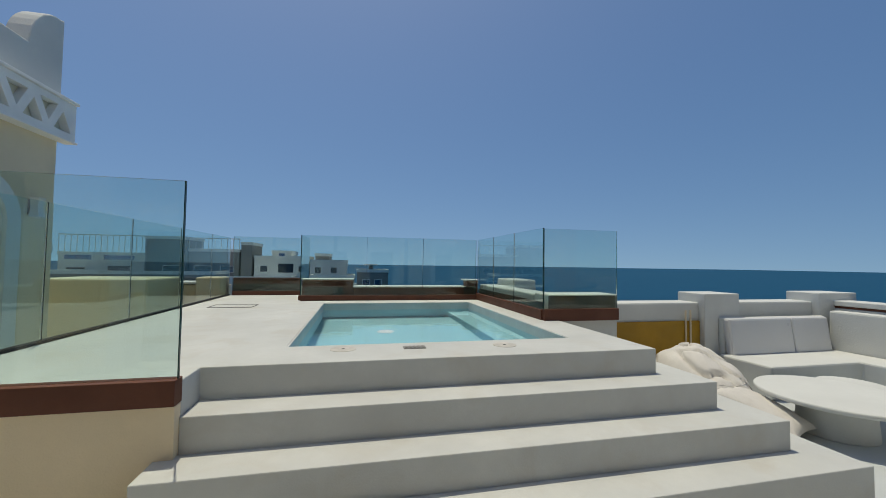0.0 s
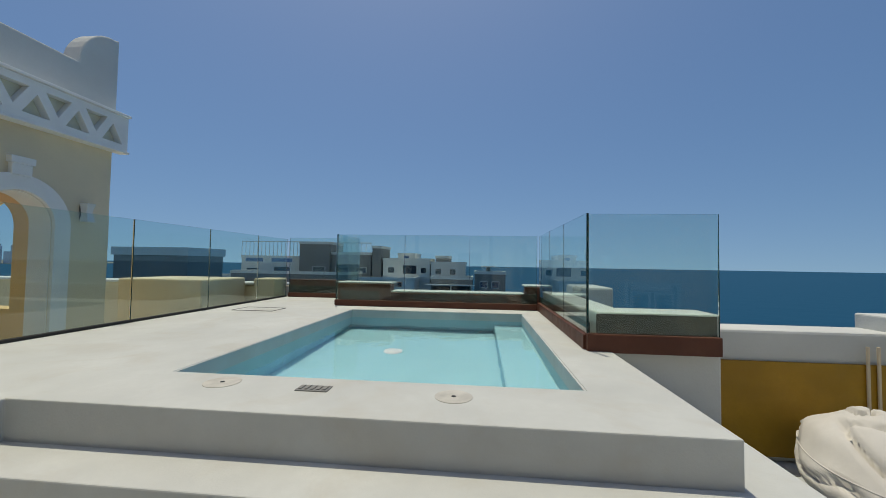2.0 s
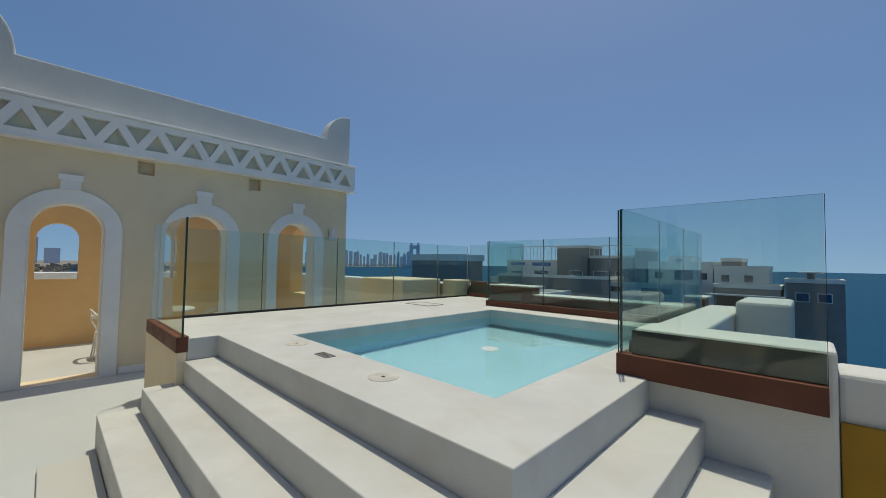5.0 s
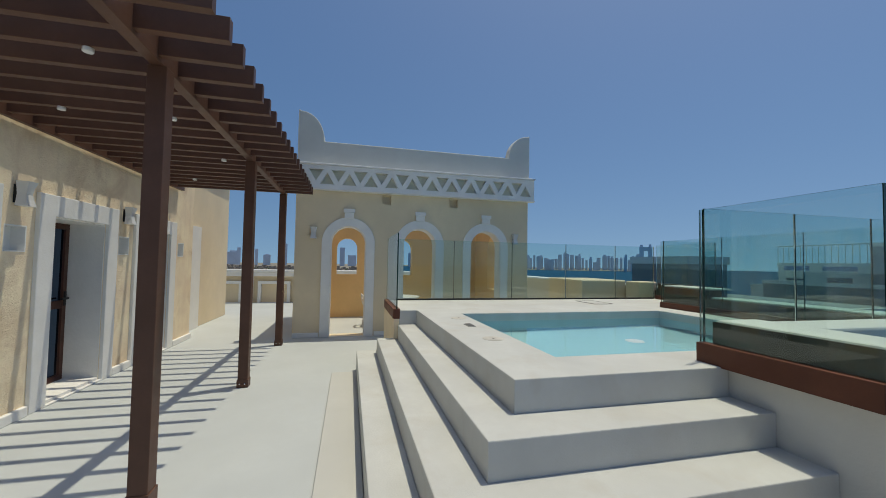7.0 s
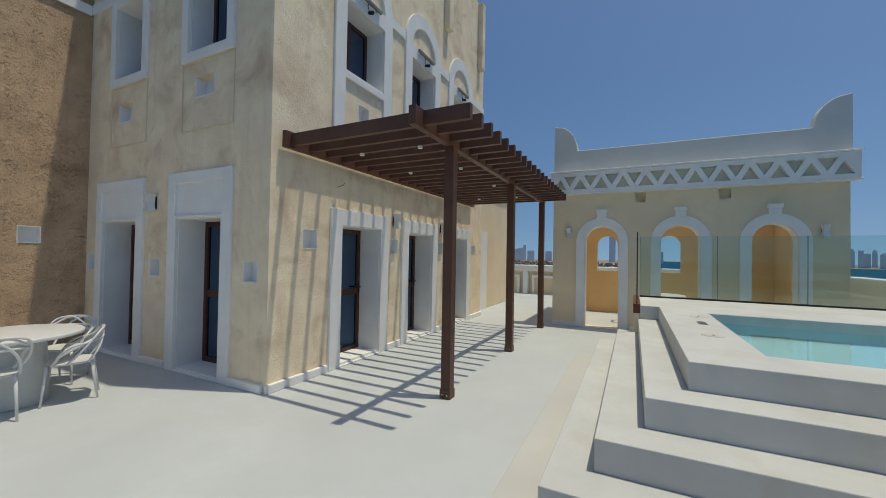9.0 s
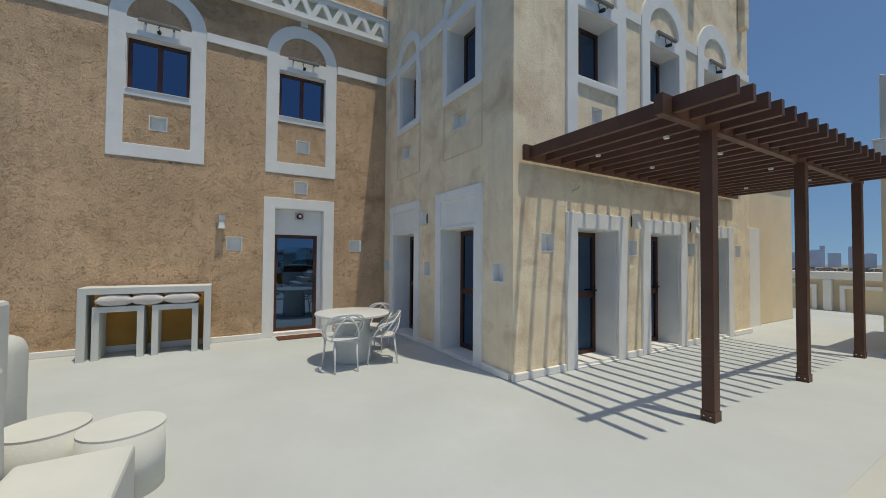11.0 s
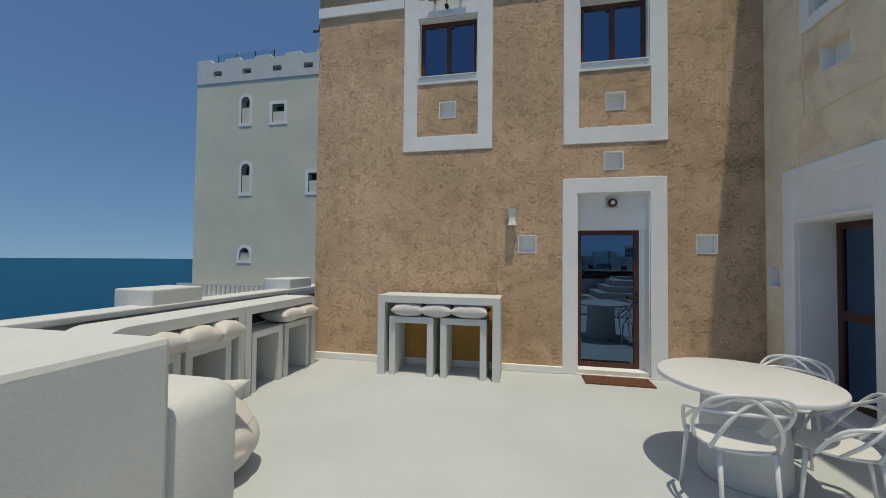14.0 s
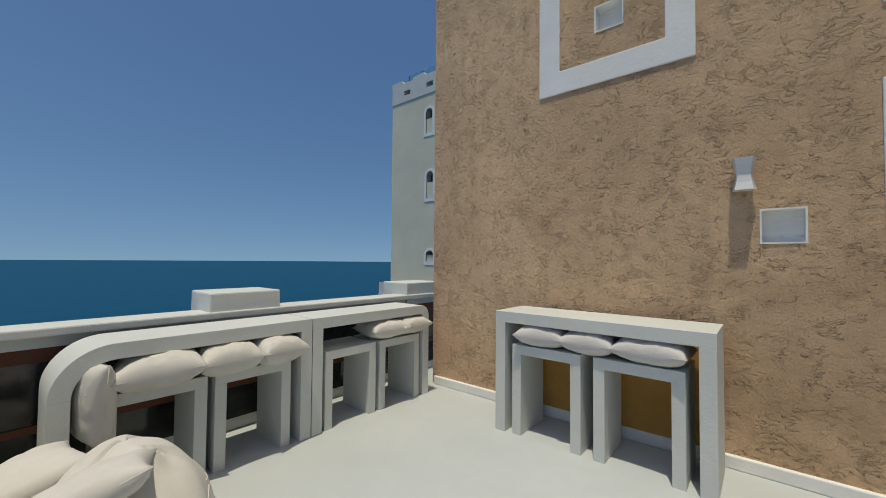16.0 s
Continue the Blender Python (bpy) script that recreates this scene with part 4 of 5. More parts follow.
def bean_bag(label, rx, ry, h, at, rot, seed, peak=(0.0, 0.0), crease=1.0):
    bm = bmesh.new()
    bmesh.ops.create_uvsphere(bm, u_segments=72, v_segments=44, radius=1)
    ring = []
    for v in bm.verts:
        p = v.co.copy()
        z = (p.z + 1) / 2
        r = 1 - 0.40 * z ** 1.7
        fold = abs(noise.noise(Vector((p.x * 1.9 + p.y * 0.5, p.y * 0.9 - p.x * 0.5, p.z * 1.1 + seed))))
        k = 0.05 * noise.noise(p * 1.7 + Vector((seed, 0, 0))) + crease * 0.016 * noise.noise(Vector((p.x * 5, p.y * 5, p.z * 2.2 + seed))) - crease * (1.1 * max(0, 0.10 - fold) + 0.012 * math.sin(26 * p.x + 9 * noise.noise(p * 2)) * max(0, p.y) * z)
        v.co = Vector((p.x * rx * (r + k) + peak[0] * z ** 2, p.y * ry * (r + k) + peak[1] * z ** 2, max(0.0, (z ** 0.95) * h * (1 + 1.2 * k) - 0.02)))
        if abs(p.z - math.cos(math.pi * 20 / 44)) < 0.001:
            ring.append((math.atan2(p.y, p.x), tuple(v.co)))
    bmesh.ops.recalc_face_normals(bm, faces=bm.faces[:])
    b = thing("bean_bag", at, label, "bean bag", "bean bags")
    b.rotation_euler = Euler((0, 0, radians(rot)))
    lpart("cover", bm, FABRIC, b, "", True)
    lpart("seam", tube([q for _, q in sorted(ring)], 0.004, True, 6), FABRIC, b, "stitched seam", True)
    return b


bean_bag("crumpled cream canvas bean bag lying by the steps", 0.50, 0.72, 0.66, (4.05, 3.70, 0), -22, 3.0, (-0.02, 0.22))
pillow("floor_cushion", "flat cream canvas floor cushion beside the low table", 0.55, 0.75, 0.2, (3.98, 2.98, 0.2), (18, 0, 20), FABRIC, "", 4)
bean_bag("cream canvas bean bag with a pillow on top", 0.45, 0.42, 0.68, (8.10, -2.56, 0), 10, 8.0, (0.16, -0.06), 0.4)
bean_bag("cream canvas bean bag beside the rounded wall", 0.42, 0.36, 0.46, (8.60, -2.26, 0), 60, 12.0, (0, 0), 0.4)
pillow("throw_pillow", "pale cream canvas pillow lying on a bean bag", 0.58, 0.44, 0.18, (7.97, -2.37, 0.575), (14, 20, 80), FABRIC, "loose pillows", 1)
pillow("throw_pillow", "pale cream canvas pillow lying on a bean bag", 0.62, 0.46, 0.17, (8.45, -2.18, 0.51), (4, 14, 100), FABRIC, "loose pillows", 2)


def round_table(name, label, cat, x, y, r, z, br, thick, mat_=PLASTIC, group=""):
    t = thing(name, (x, y, 0), label, cat, group)
    lpart("tabletop", cylinder(r, z - thick, z, 0, 0, 64, min(0.02, thick * 0.4)), mat_, t, "", True)
    lpart("pedestal", cylinder(br, 0.0, z - thick, 0, 0, 48, 0.01, br * 0.92), WHITE, t, "white plaster drum pedestal", True)
    return t


round_table("coffee_table", "low round white table on a plaster drum", "table", 4.67, 2.80, 0.62, 0.38, 0.30, 0.045, WHITE)
round_table("coffee_table", "small low round cream table by the sofa", "table", 5.45, 3.12, 0.30, 0.33, 0.2, 0.05, WHITE)
for x, y in ((7.0, -1.24), (6.55, -1.0)):
    st = thing("drum_stool", (x, y, 0), "low white plaster drum stool", "stool", "drum stools")
    lpart("drum", cylinder(0.24, 0.0, 0.41, 0, 0, 56), WHITE, st, "", True)
    lpart("seat_top", cylinder(0.2399, 0.4102, 0.425, 0, 0, 56, 0.0), WHITE, st, "", False)
rw = setting("rounded_wall", box(7.272, 9.4, -1.985, -1.52, 0, 0.97, 0.13, 6), WHITE, "low white plaster wall with softly rounded top", "low wall", True)


# ---- waterfall consoles with nested stools ----
def u_profile(w, h, t, r0, r1, n=18):
    """Outline of an upside-down U, w wide and h high, t thick, with top corners rounded by r0 and r1."""
    def corner(cx, cy, r, a0, a1):
        if r < 0.005:
            return [(cx, cy)]
        return [(cx + r * math.cos(a), cy + r * math.sin(a)) for a in [a0 + (a1 - a0) * i / n for i in range(n + 1)]]
    out = [(0, 0)] + corner(r0, h - r0, r0, math.pi, math.pi / 2) + corner(w - r1, h - r1, r1, math.pi / 2, 0) + [(w, 0), (w - t, 0)]
    q1, q0 = max(0, r1 - t), max(0, r0 - t)
    out += corner(w - t - q1, h - t - q1, q1, 0, math.pi / 2) if q1 > 0.005 else [(w - t, h - t)]
    out += corner(t + q0, h - t - q0, q0, math.pi / 2, math.pi) if q0 > 0.005 else [(t, h - t)]
    return out + [(t, 0)]


def u_thing(name, label, cat, group, u0, width, h, t, depth, to3d, r0=0.0, r1=0.0):
    c = thing(name, to3d(u0 + width / 2, 0, depth / 2), label, cat, group)
    hl, hr = h - max(r0, t), h - max(r1, t)
    outline = []
    for a, z in u_profile(width, h, t, r0, r1):
        p = (u0 + a, max(z, hl if a < width / 2 else hr))
        if not outline or (Vector(p) - Vector(outline[-1])).length > 0.002:
            outline.append(p)
    if (Vector(outline[0]) - Vector(outline[-1])).length < 0.002:
        outline.pop()
    part("top", slab(outline, [], depth, to3d, 0.003), WHITE, c, "", False)
    for a, z in ((u0, hl), (u0 + width - t, hr)):
        part("leg", slab(rect(a, a + t, 0.0, z), [], depth, to3d, 0.002), WHITE, c, "", False)
    return c


def east(u, v, w):
    return (8.89 + w, -u, v)


def south(u, v, w):
    return (u, -5.20 - w, v)


u_thing("console", "white plaster waterfall console with rounded corner", "console", "plaster consoles", 2.36, 1.62, 1.03, 0.10, 0.45, east, 0.30, 0.0)
u_thing("console", "white plaster waterfall console along the parapet", "console", "plaster consoles", 3.99, 1.51, 1.03, 0.10, 0.45, east, 0.0, 0.13)
u_thing("console", "square white plaster console against the brown wall", "console", "plaster consoles", 6.09, 1.685, 1.09, 0.10, 0.52, south)
for u in (2.59, 3.22):
    u_thing("u_stool", "white plaster U-shaped stool tucked under the console", "stool", "plaster stools", u, 0.58, 0.71, 0.08, 0.44, lambda a, b, c: east(a, b, c + 0.02))
for u in (4.13, 4.77):
    u_thing("u_stool", "white plaster U-shaped stool tucked under the console", "stool", "plaster stools", u, 0.59, 0.71, 0.08, 0.44, lambda a, b, c: east(a, b, c + 0.02))
for u in (6.27, 6.99):
    u_thing("u_stool", "white plaster U-shaped stool tucked under the console", "stool", "plaster stools", u, 0.62, 0.80, 0.085, 0.46, lambda a, b, c: south(a, b, c + 0.02))
# sheet added over the brown wall to paint in the bounce under the console
setting("ochre_panel", box(6.2, 7.68, -5.815, -5.80, 0.1, 0.95), BOUNCE, "thin ochre sheet behind the console stools, warm bounce light put into its colour", "panel")
for k, (y, w) in enumerate(((-2.90, 0.52), (-3.31, 0.44), (-3.68, 0.42))):
    pillow("console_pillow", "plump cream canvas pillow pushed under the console top", w, 0.46, 0.25, (9.0, y, 0.81), (0, 5 - 4 * k, 90 + 10 * (k - 1)), FABRIC, "console pillows", k + 5)
pillow("console_pillow", "cream canvas pillow standing upright in the console", 0.54, 0.34, 0.18, (8.98, -2.565, 0.68), (75, 82, 0), FABRIC, "console pillows", 11)
for k, y in enumerate((-4.9, -5.25)):
    pillow("console_pillow", "flat cream canvas pillow under the console top", 0.5, 0.42, 0.2, (9.02, y, 0.82), (0, 0, 86 + 9 * k), FABRIC, "console pillows", k + 20)
for k, (x, w) in enumerate(((7.36, 0.46), (6.95, 0.44), (6.5, 0.52))):
    pillow("console_pillow", "pale grey canvas pillow squeezed under the console top", w, 0.44, 0.21, (x, -5.38, 0.895), (0, 0, 4 - 3 * k), GREYFAB, "console pillows", k + 30)

# ---- dining table and chairs ----
dt = thing("dining_table", (4.19, -3.46, 0), "round white table on a plaster drum pedestal", "table")
lpart("tabletop", cylinder(0.565, 0.695, 0.735, 0, 0, 72, 0.014), PLASTIC, dt, "white round tabletop", True)
lpart("pedestal", cylinder(0.29, 0.0, 0.695, 0, 0, 48, 0.012, 0.26), WHITE, dt, "white plaster drum pedestal", True)


def master_chair():
    c = thing("dining_chair", (0, 0, 0), "white plastic armchair with interwoven looping backrest", "chair", "chairs round the table")
    seat = []
    for a in [2 * math.pi * i / 36 for i in range(36)]:
        ca, sa = math.cos(a), math.sin(a)
        seat.append((0.225 * math.copysign(abs(ca) ** 0.75, ca), 0.215 * math.copysign(abs(sa) ** 0.75, sa)))
    lpart("seat", slab(seat, [], 0.022, lambda u, v, w: (u, v, 0.445 + w - 0.02 * (1 - (u * u + v * v) / 0.06)), 0.006), PLASTIC, c)
    legs = (((-0.20, 0.19), (-0.235, 0.23)), ((0.20, 0.19), (0.235, 0.23)), ((-0.16, -0.19), (-0.165, -0.25)), ((0.16, -0.19), (0.165, -0.25)))
    for (x0, y0), (x1, y1) in legs:
        lpart("leg", tube([(x1, y1, 0.0), ((x0 + x1) / 2, (y0 + y1) / 2, 0.22), (x0, y0, 0.45)], [0.011, 0.014, 0.017], False, 10), PLASTIC, c, "", True)
    ctr = (((-0.235, 0.15, 0.45), (-0.29, 0.02, 0.64), (-0.27, -0.16, 0.70), (-0.12, -0.27, 0.72), (0.12, -0.27, 0.72), (0.27, -0.16, 0.70), (0.29, 0.02, 0.64), (0.235, 0.15, 0.45)),
           ((-0.22, 0.02, 0.45), (-0.28, -0.12, 0.62), (-0.22, -0.25, 0.80), (0.0, -0.29, 0.84), (0.22, -0.25, 0.80), (0.28, -0.12, 0.62), (0.22, 0.02, 0.45)),
           ((-0.2, -0.16, 0.45), (-0.17, -0.25, 0.60), (-0.08, -0.28, 0.74), (0.06, -0.28, 0.83), (0.2, -0.24, 0.76), (0.26, -0.1, 0.67), (0.25, 0.1, 0.55)),
           ((0.2, -0.16, 0.45), (0.17, -0.25, 0.60), (0.08, -0.285, 0.74), (-0.06, -0.285, 0.83), (-0.2, -0.245, 0.76), (-0.26, -0.1, 0.67), (-0.25, 0.1, 0.55)))
    for pts in ctr:
        P = [Vector(p) for p in pts]
        fine = []
        for i in range(len(P) - 1):
            p0, p1, p2, p3 = P[max(i - 1, 0)], P[i], P[i + 1], P[min(i + 2, len(P) - 1)]
            for k in range(6):
                t = k / 6
                fine.append(0.5 * ((2 * p1) + (p2 - p0) * t + (2 * p0 - 5 * p1 + 4 * p2 - p3) * t * t + (3 * p1 - p0 - 3 * p2 + p3) * t ** 3))
        fine.append(P[-1])
        lpart("backrest_loop", tube(fine, 0.013, False, 10), PLASTIC, c, "", True)
    return c


chair = master_chair()
chair.matrix_basis = pose(4.47, -3.04, 0, 0, 0, 180) @ Matrix.Scale(0.95, 4)
for x, y, a in ((3.82, -3.14, -113), (3.62, -3.94, -48)):
    copy_thing(chair, pose(x, y, 0, 0, 0, a) @ Matrix.Scale(0.95, 4))

# ---- west terrace ----
setting("parapet_west", box(-11.2, -11.05, -8.9, 8.4, 0, 1.15), CREAM, "cream plaster terrace parapet with recessed bays", "parapet")
setting("parapet_band", box(-11.048, -10.86, -8.9, 8.4, 1.0, 1.15, 0.01), TRIM, "white band over the parapet bays", "parapet")
setting("parapet_coping", box(-11.3, -10.82, -8.9, 8.4, 1.152, 1.25, 0.02), TRIM, "white parapet coping", "coping")
for k in range(10):
    y = -8.6 + k * 1.68
    setting("parapet_pillar", box(-11.048, -10.84, y - 0.1, y + 0.1, 0, 0.998, 0.01), TRIM, "white plaster parapet pilaster", "pilaster")
    setting("parapet_panel", slab(rect(y + 0.27, y + 1.41, 0.0, 0.82), [rect(y + 0.38, y + 1.30, 0.02, 0.71)], 0.14, lambda u, v, w: (-11.045 + w, u, v), 0.006), TRIM, "white raised frame standing in the parapet bay", "panel")
setting("parapet_north_west", box(-10.8, -4.5, 8.3, 8.6, 0, 1.12, 0.02), CREAM, "cream plaster terrace parapet", "parapet")
setting("parapet_coping", box(-10.8, -2.5, 8.22, 8.68, 1.122, 1.17, 0.015), TRIM, "white parapet coping", "coping")
for a, b, c, d in ((-4.75, -3.2, 7.0, 8.2), (-2.85, -2.42, 7.9, 8.4)):
    setting("parapet_block", box(a, b, c, d, 0, 1.27, 0.03), CREAM, "broad cream plaster parapet block", "parapet")
setting("parapet_north_low", box(-4.5, -2.42, 8.3, 8.6, 0, 1.1), CREAM, "cream plaster terrace parapet", "parapet")
setting("house_rear_block", box(-7.6, -4.25, -5.6, -1.75, 0, 4.6, 0.02), CREAM, "cream plaster rear block of the house", "wall")
setting("house_rear_trim", joined(box(-5.4, -4.3, -1.748, -1.70, 0, 2.35), box(-7.6, -4.22, -1.748, -1.6, 4.0, 4.45)), TRIM, "white plaster trim on the rear block", "trim")
rear = slab([(-7.6, 4.6), (-4.2, 4.6), (-4.2, 6.2), (-4.35, 6.15), (-4.6, 5.75), (-4.75, 5.4), (-7.6, 5.4)], [], 0.3, lambda u, v, w: (u, -1.9 - w, v), 0.02)
setting("rear_parapet", rear, WHITE, "white horned parapet of the rear block", "parapet")
pt = round_table("pavilion_table", "low white table inside the pavilion", "table", -5.2, 3.0, 0.5, 0.74, 0.2, 0.04)
for y, a in ((2.3, 0), (3.75, 180)):
    copy_thing(chair, pose(-5.1, y, 0, 0, 0, a))

# ---- grey tower beyond the back wall ----
def on_tower(u, v, w):
    return (u, -19.2 - w, v)


tw = tagged(new("tower"), "tall pale grey rendered tower with small white-framed windows", "building")
tw.location = (18, -19.2, -26)
TX0, TX1 = 12.0, 24.7
wins = [(21.39, 9.33, 0.27, 1.52, True), (19.27, 9.29, 0.38, 0.99, False), (21.29, 5.31, 0.27, 1.65, True), (16.8, 5.25, 0.52, 1.05, False), (21.25, 1.47, 0.31, 0.67, True)]
holes = []
for u, v, hw, h, ar in wins:
    holes.append(arch(u, hw, v, v + h - hw, 10) if ar else rect(u - hw, u + hw, v, v + h))
part("wall", slab([(TX0, -26), (TX1, -26), (TX1, 11.78), (TX0, 11.78)], holes, 0.4, on_tower), GREYWALL, tw, "pale grey rendered wall")
part("side_wall", box(TX1 - 0.4, TX1 - 0.004, -31, -19.61, -26, 11.78), GREYWALL, tw)
part("inner_wall", box(TX0, TX1 - 0.45, -20.1, -19.8, -26, 11.7), ROOFDARK, tw, "dark interior behind the windows")
for u, v, hw, h, ar in wins:
    o = arch(u, hw + 0.16, v - 0.2, v + h - hw, 10) if ar else rect(u - hw - 0.18, u + hw + 0.18, v - 0.18, v + h + 0.18)
    n_ = arch(u, hw, v, v + h - hw, 10) if ar else rect(u - hw, u + hw, v, v + h)
    wf = part("window", slab(o, [n_], 0.1, shifted(on_tower, -0.03)), TRIM, tw, "white framed small window")
    part("shutter", ubox(on_tower, u - hw, u + hw, v, v + h * 0.6, 0.05, 0.09), GREYWALL, wf, "pale screen across the lower window")
cren = [(TX0, 11.784), (TX1, 11.784), (TX1, 13.22)]
u = TX1
for i in range(6):
    cren += [(u - 0.9, 13.22), (u - 1.05, 13.02), (u - 1.85, 13.02), (u - 1.95, 13.17)]
    u -= 1.95
cren += [(TX0, 13.17)]
slots = [rect(23.3 - 1.95 * i - 0.28, 23.3 - 1.95 * i + 0.28, 12.2, 12.5) for i in range(6)]
part("battlement", slab(cren, slots, 0.45, shifted(on_tower, -0.04)), WHITE, tw, "white crenellated parapet with slots")
part("battlement_side", box(TX1 - 0.45, TX1 + 0.04, -31, -19.62, 11.784, 13.05), WHITE, tw)
part("slot_backing", box(TX0, TX1 - 0.46, -19.78, -19.7, 11.8, 12.95), ROOFDARK, tw)
gp = part("roof_glass", box(20.5, 24.4, -20.4, -20.37, 11.9, 14.2), GLASS, tw, "blue-green glass screen on the roof")
for x in (20.5, 21.8, 23.1, 24.4):
    part("roof_post", box(x - 0.03, x + 0.03, -20.43, -20.41, 11.9, 14.2), EDGE, tw)
rp = part("roof_pergola", joined(box(12.1, 17.6, -19.9, -19.8, 14.6, 14.698), box(16.8, 17.0, -20.2, -20.0, 11.78, 14.6)), STEEL, tw, "brown steel roof pergola frame")
for i in range(15):
    part("slat", box(12.2 + i * 0.35, 12.3 + i * 0.35, -24, -19.75, 14.7, 14.95), STEEL, rp)
part("base_ledge", box(11, TX1 + 0.4, -19.16, -18.5, -1.2, -0.62), WHITE, tw, "white patterned ledge at the tower foot")
band = slab(rect(11, TX1 + 0.4, -0.615, 0.1), [rect(11.15 + i * 0.3, 11.36 + i * 0.3, -0.5, 0.0) for i in range(44)], 0.08, lambda u, v, w: (u, -18.55 - w, v))
part("base_screen", band, WHITE, tw, "pierced white screen at the tower foot")


# ---- neighbouring roofs to the north ----
def block(name, label, x0, x1, y0, y1, z1, material, wins=(), rail=0.0, slabs=0, rail_h=1.3):
    b = tagged(new(name), label, "building", "neighbouring roofs")
    b.location = (x0, y0, -26)
    part("wall", box(x0, x1, y0, y1, -26, z1), material, b)
    part("roof_edge", slab(rect(x0 - 0.15, x1 + 0.15, y0 - 0.15, y1 + 0.15), [rect(x0 + 0.3, x1 - 0.3, y0 + 0.3, y1 - 0.3)], 0.7, lambda u, v, w: (u, v, z1 + 0.004 + w)), ROOFCON, b, "pale roof parapet")
    for wx0, wx1, wz0, wz1 in wins:
        w = part("window", box(wx0, wx1, y0 - 0.06, y0 - 0.004, wz0, wz1), PANE, b, "dark window opening")
        part("window_frame", slab(rect(wx0 - 0.12, wx1 + 0.12, wz0 - 0.12, wz1 + 0.12), [rect(wx0, wx1, wz0, wz1)], 0.1, lambda u, v, w_: (u, y0 - 0.004 - w_, v)), ROOFCON, w)
    for i in range(int(rail)):
        x = x0 + (x1 - x0) * i / max(1, rail - 1)
        part("rail_post", box(x - 0.05, x + 0.05, y0 - 0.05, y0 + 0.05, z1 + 0.7, z1 + 0.7 + rail_h), ROOFCON, b)
    if rail:
        part("top_rail", box(x0 - 0.1, x1 + 0.1, y0 - 0.08, y0 + 0.08, z1 + 0.7 + rail_h, z1 + 0.9 + rail_h), ROOFCON, b)
    for i in range(slabs):
        z = z1 - 1.2 - i * 3.1
        part("balcony_slab", box(x0 - 1.2, x1 + 0.6, y0 - 1.6, y0 - 0.004, z - 0.25, z), WHITE, b, "white balcony slab")
        # no opening is cut: a black sheet paints the balcony's shade on the wall
        part("balcony_shade_sheet", box(x0 + 0.5, x1 - 0.5, y0 - 0.03, y0 - 0.004, z - 2.8, z - 0.3), DARK, b, "flat black sheet for the shaded depth of the balcony")
    for i in range(slabs and 3):
        x = x0 + (x1 - x0) * i / 2
        part("column", box(x - 0.15, x + 0.15, y0 - 1.5, y0 - 1.2, z1 - 1.2 - slabs * 3.1, z1 - 1.3), WHITE, b)
    return b


def far(v, c):
    return c + 2 * (v - c)


def hotel(label, x0, x1, y0, z1, material, wins=(), rail=0, slabs=0, depth=10, rail_h=1.3):
    """A block given at 50 m, set at twice that distance and size."""
    fx, fz = (lambda v: far(v, 2.5)), (lambda v: far(v, 1.6))
    return block("hotel_block", label, fx(x0), fx(x1), far(y0, 1.5), far(y0, 1.5) + depth, fz(z1), material, [(fx(a), fx(b), fz(c), fz(d)) for a, b, c, d in wins], rail, slabs, rail_h)


block("plant_room", "dark grey louvred rooftop plant room", -30.6, -23.6, 31.5, 36, 1.95, ROOFDARK)
hotel("pale rendered hotel block with a tall roof trellis", -31.2, -22.5, 51.5, 2.0, ROOFCON, [(-30.6, -28.0, 1.5, 2.0), (-26.8, -23.8, 1.5, 2.0), (-30.4, -28.6, 0.0, 0.6), (-26.4, -24.2, 0.0, 0.8)], 16, 0, 10, 3.8)
hotel("dark grey stair tower of the hotel", -22.3, -18.1, 50.5, 3.95, ROOFDARK, [(-20.4, -18.7, 0.0, 0.9)])
hotel("grey hotel block with recessed terraces and roof rail", -18.0, -12.6, 51.0, 2.6, ROOFDARK, [(-17.4, -15.6, -0.4, 0.9), (-14.6, -13.2, 0.2, 0.9)], 9, 0, 10, 2.4)
hotel("narrow grey lift overrun on the hotel roof", -12.4, -11.2, 51.0, 3.5, ROOFDARK)
hotel("white hotel block with dark openings", -10.9, -4.6, 51.0, 1.9, ROOFCON, [(-10.2, -9.4, 0.3, 1.0), (-8.2, -6.4, 0.2, 1.3), (-5.8, -5.1, 0.3, 1.0)])
hotel("small white penthouse on the hotel roof", -9.2, -6.9, 52.5, 2.6, ROOFCON, [(-8.4, -7.7, 2.2, 2.6)])
hotel("low white hotel block with small windows", -4.4, 0.0, 50.5, 1.5, ROOFCON, [(-3.8, -3.1, 0.2, 0.9), (-1.9, -1.2, 0.2, 0.9)])
hotel("small grey penthouse on the hotel roof", -3.9, -2.2, 51.5, 2.3, ROOFDARK)
hotel("long pale hotel terrace with glazed edge", -31.0, -6.0, 47.0, -0.5, ROOFCON, [(-29, -21, -1.3, -0.7), (-18, -12.5, -1.3, -0.7), (-10.5, -7.5, -1.3, -0.7)])
hotel("dark balcony wing with white floor slabs and columns", -4.0, 1.0, 47.5, -0.3, ROOFDARK, (), 0, 5)
hotel("plain dark wing above the sea with a flat roof", 1.3, 5.0, 47.5, 0.4, ROOFDARK, [(2.0, 2.8, -1.2, -0.5), (3.4, 4.2, -1.2, -0.5)], 0, 0)
block("shore_building", "low pale roof terrace beside the shore", -62, -34, 50, 80, -4.5, ROOFCON)
block("shore_building", "long low roof with dark photovoltaic rows", -60, -30, 90, 130, -1.5, ROOFDARK)
vent = tagged(new("roof_vent"), "round flat metal roof vent on a short stack", "vent")
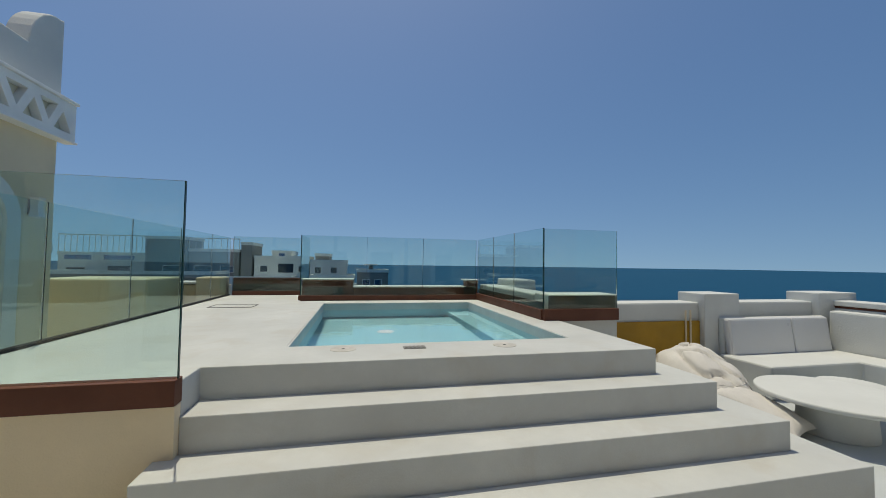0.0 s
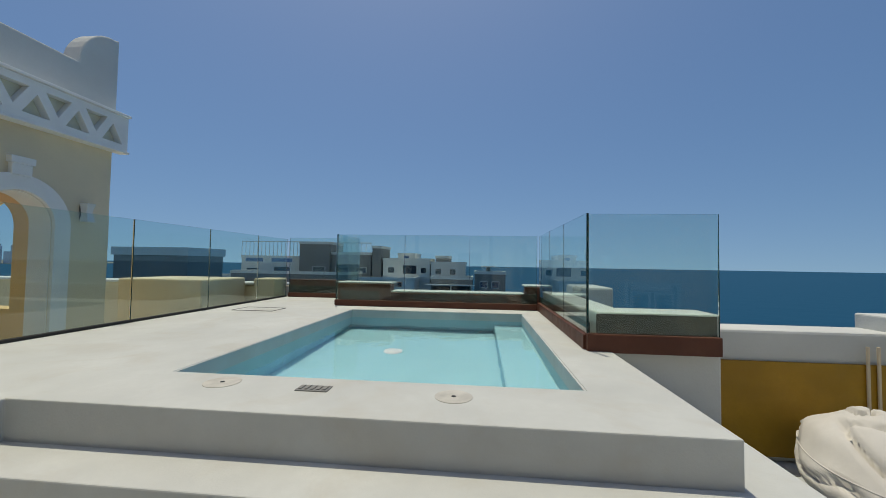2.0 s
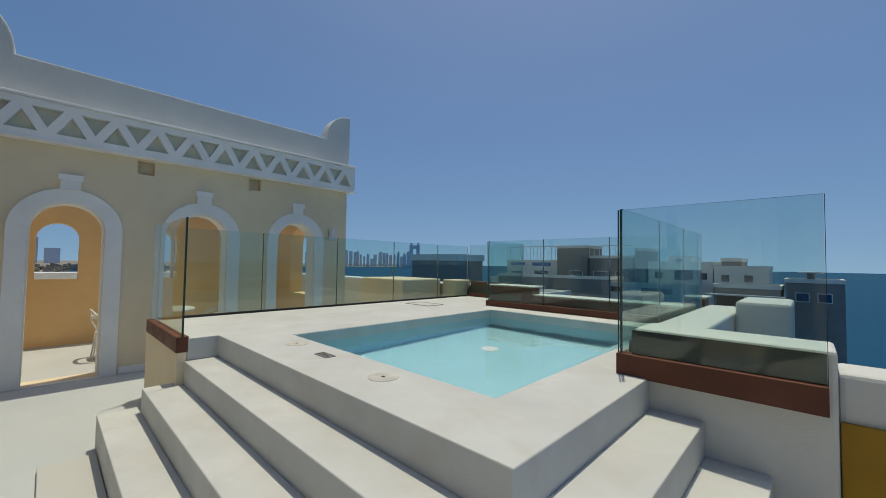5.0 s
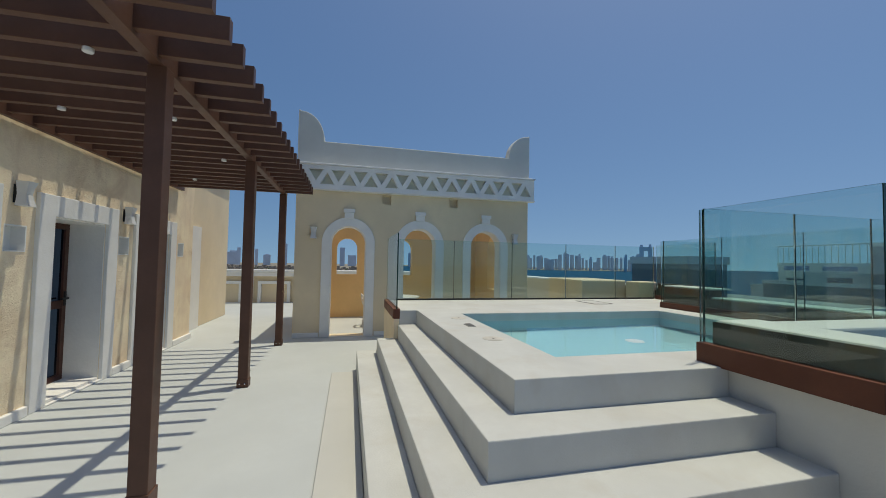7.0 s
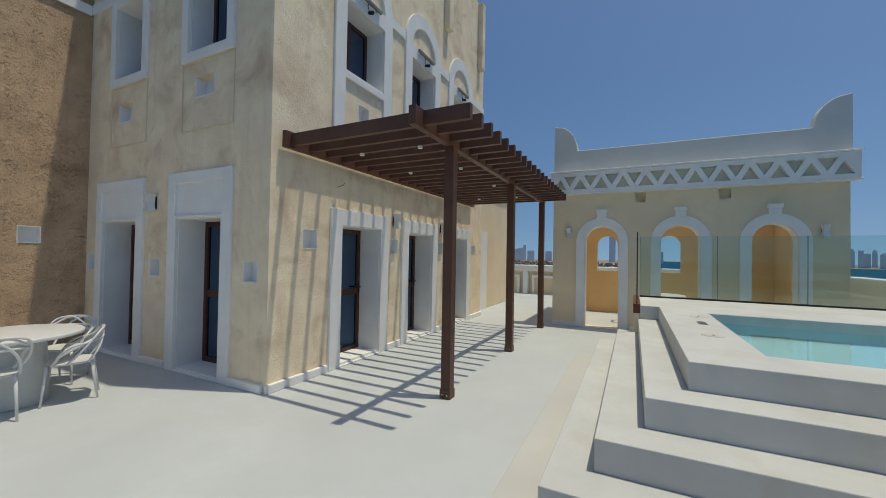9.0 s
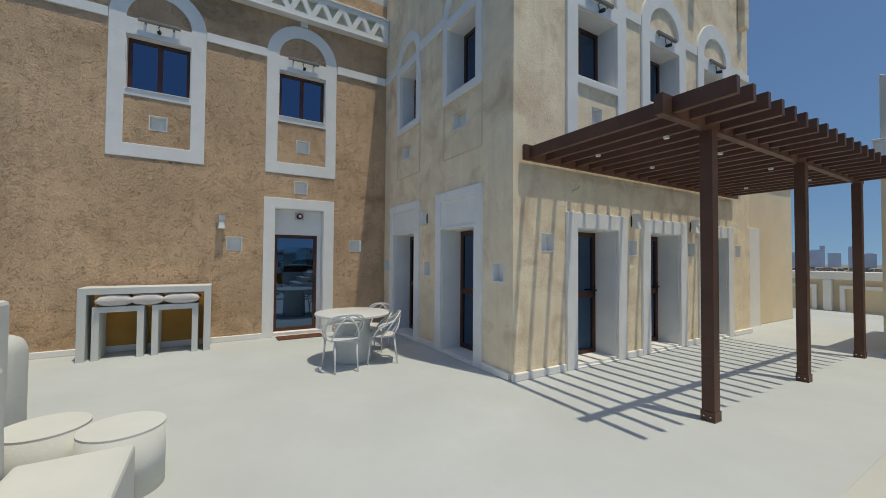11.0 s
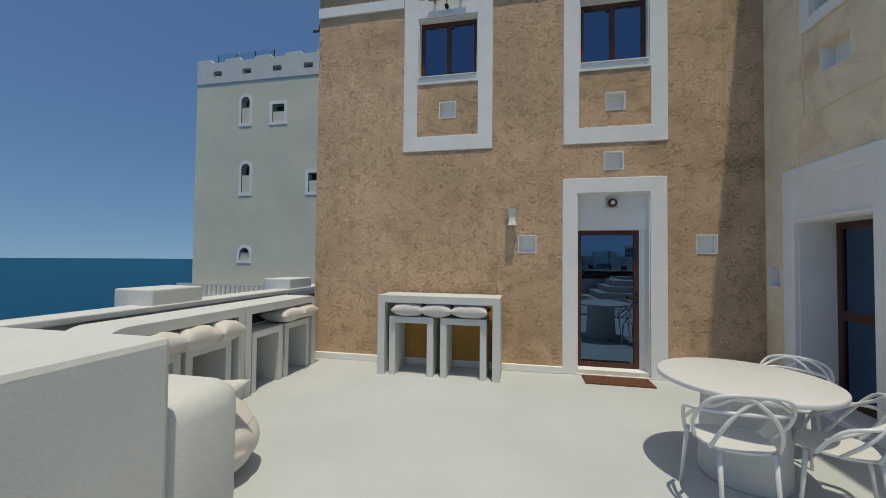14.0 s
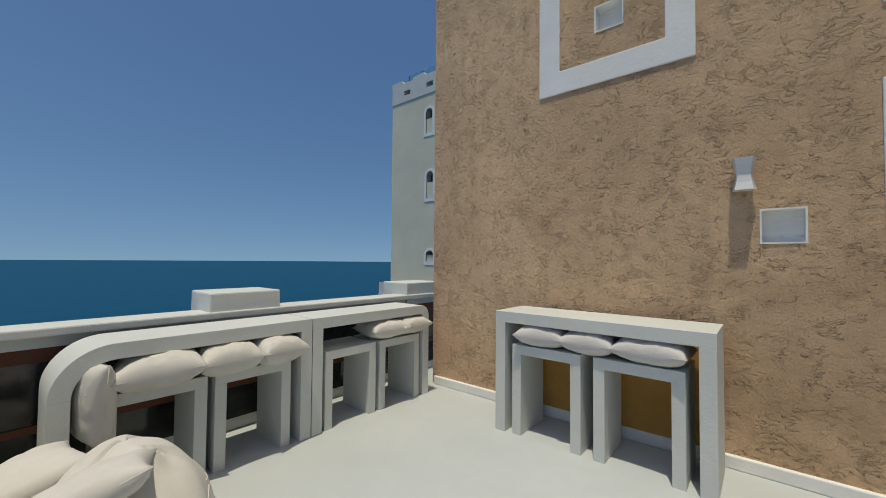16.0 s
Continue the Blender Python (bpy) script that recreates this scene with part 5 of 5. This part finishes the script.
vent.location = (3.4, 95, -0.5)
part("stack", cylinder(0.5, -0.5, 0.9, 3.4, 95.0, 16), ROOFDARK, vent, "", True)
part("cap", cylinder(1.7, 0.9, 1.2, 3.4, 95.0, 24), ROOFCON, vent, "", True)

# ---- sea, land, skyline ----
setting("sea", box(-4700, 4800, -4800, 4800, -27, -26), SEA, "deep blue open sea to the horizon", "sea")
land = slab([(-12, -400), (-60, 30), (-75, 200), (-420, 60), (-1200, 20), (-4600, 250), (-4600, -4600), (-12, -4600)], [], 0.6, lambda u, v, w: (u, v, w - 26))
setting("ground", land, LAND, "pale dusty ground with low villas and trees", "ground")
setting("far_shore", slab([(-4600, 250), (-2000, 640), (-1900, 1500), (-2300, 2600), (-4600, 2900)], [], 1.0, lambda u, v, w: (u, v, w - 26)), LAND, "low far shore across the water", "ground")
rnd = random.Random(5)
villas = bmesh.new()
for i in range(900):
    x, y = -rnd.uniform(90, 1700), 0
    y = rnd.uniform(-0.75, 0.06) * abs(x) - 10
    s = rnd.uniform(5, 11)
    bm_box(villas, x, x + s, y, y + s * rnd.uniform(0.7, 1.4), -25.4, -25.4 + rnd.uniform(4, 10))
tagged(mesh_ob("villa_district", villas, mat("villa_render", (0.36, 0.31, 0.26), 0.9, vary=0.25, scale=0.05, bump=0.0, stain=(0.14, 0.10, 0.08), stain_amount=0.8, stain_scale=0.06)), "dense district of low pale villas", "district", kind="stuff")
green = bmesh.new()
for i in range(500):
    x = -rnd.uniform(90, 1500)
    y = rnd.uniform(-0.7, 0.05) * abs(x) - 10
    r = rnd.uniform(2, 5)
    m = Matrix.Translation((x, y, -25.4 + r * 0.7)) @ Matrix.Diagonal((r, r * rnd.uniform(0.7, 1.2), r * rnd.uniform(0.6, 1.0), 1))
    bmesh.ops.create_icosphere(green, subdivisions=1, radius=1, matrix=m)
tagged(mesh_ob("far_trees", green, mat("far_foliage", (0.07, 0.10, 0.05), 0.95, vary=0.2, scale=0.3, bump=0.0)), "scattered dark green trees between the villas", "trees", kind="stuff")


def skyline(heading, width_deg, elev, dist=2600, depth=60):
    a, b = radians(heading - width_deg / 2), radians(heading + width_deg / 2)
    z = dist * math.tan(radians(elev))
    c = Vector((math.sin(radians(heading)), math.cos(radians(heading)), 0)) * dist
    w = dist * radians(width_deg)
    t = tagged(new("far_tower"), "distant skyscraper with haze put into its blue-grey colour", "building", "far skyline")
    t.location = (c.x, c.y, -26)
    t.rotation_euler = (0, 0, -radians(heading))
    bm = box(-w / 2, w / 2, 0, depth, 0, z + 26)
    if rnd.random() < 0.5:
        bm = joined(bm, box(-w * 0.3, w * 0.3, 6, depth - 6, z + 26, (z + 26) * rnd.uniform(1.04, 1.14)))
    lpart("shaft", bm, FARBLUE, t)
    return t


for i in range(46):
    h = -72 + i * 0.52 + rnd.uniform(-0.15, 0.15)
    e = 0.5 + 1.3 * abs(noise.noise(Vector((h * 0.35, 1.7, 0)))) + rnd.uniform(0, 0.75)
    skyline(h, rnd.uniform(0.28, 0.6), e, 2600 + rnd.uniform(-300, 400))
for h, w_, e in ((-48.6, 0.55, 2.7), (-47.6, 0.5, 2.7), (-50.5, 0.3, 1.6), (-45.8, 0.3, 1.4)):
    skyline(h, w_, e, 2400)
sk = tagged(new("far_tower_bridge"), "bridge joining two distant towers, haze put into its colour", "building", "far skyline")
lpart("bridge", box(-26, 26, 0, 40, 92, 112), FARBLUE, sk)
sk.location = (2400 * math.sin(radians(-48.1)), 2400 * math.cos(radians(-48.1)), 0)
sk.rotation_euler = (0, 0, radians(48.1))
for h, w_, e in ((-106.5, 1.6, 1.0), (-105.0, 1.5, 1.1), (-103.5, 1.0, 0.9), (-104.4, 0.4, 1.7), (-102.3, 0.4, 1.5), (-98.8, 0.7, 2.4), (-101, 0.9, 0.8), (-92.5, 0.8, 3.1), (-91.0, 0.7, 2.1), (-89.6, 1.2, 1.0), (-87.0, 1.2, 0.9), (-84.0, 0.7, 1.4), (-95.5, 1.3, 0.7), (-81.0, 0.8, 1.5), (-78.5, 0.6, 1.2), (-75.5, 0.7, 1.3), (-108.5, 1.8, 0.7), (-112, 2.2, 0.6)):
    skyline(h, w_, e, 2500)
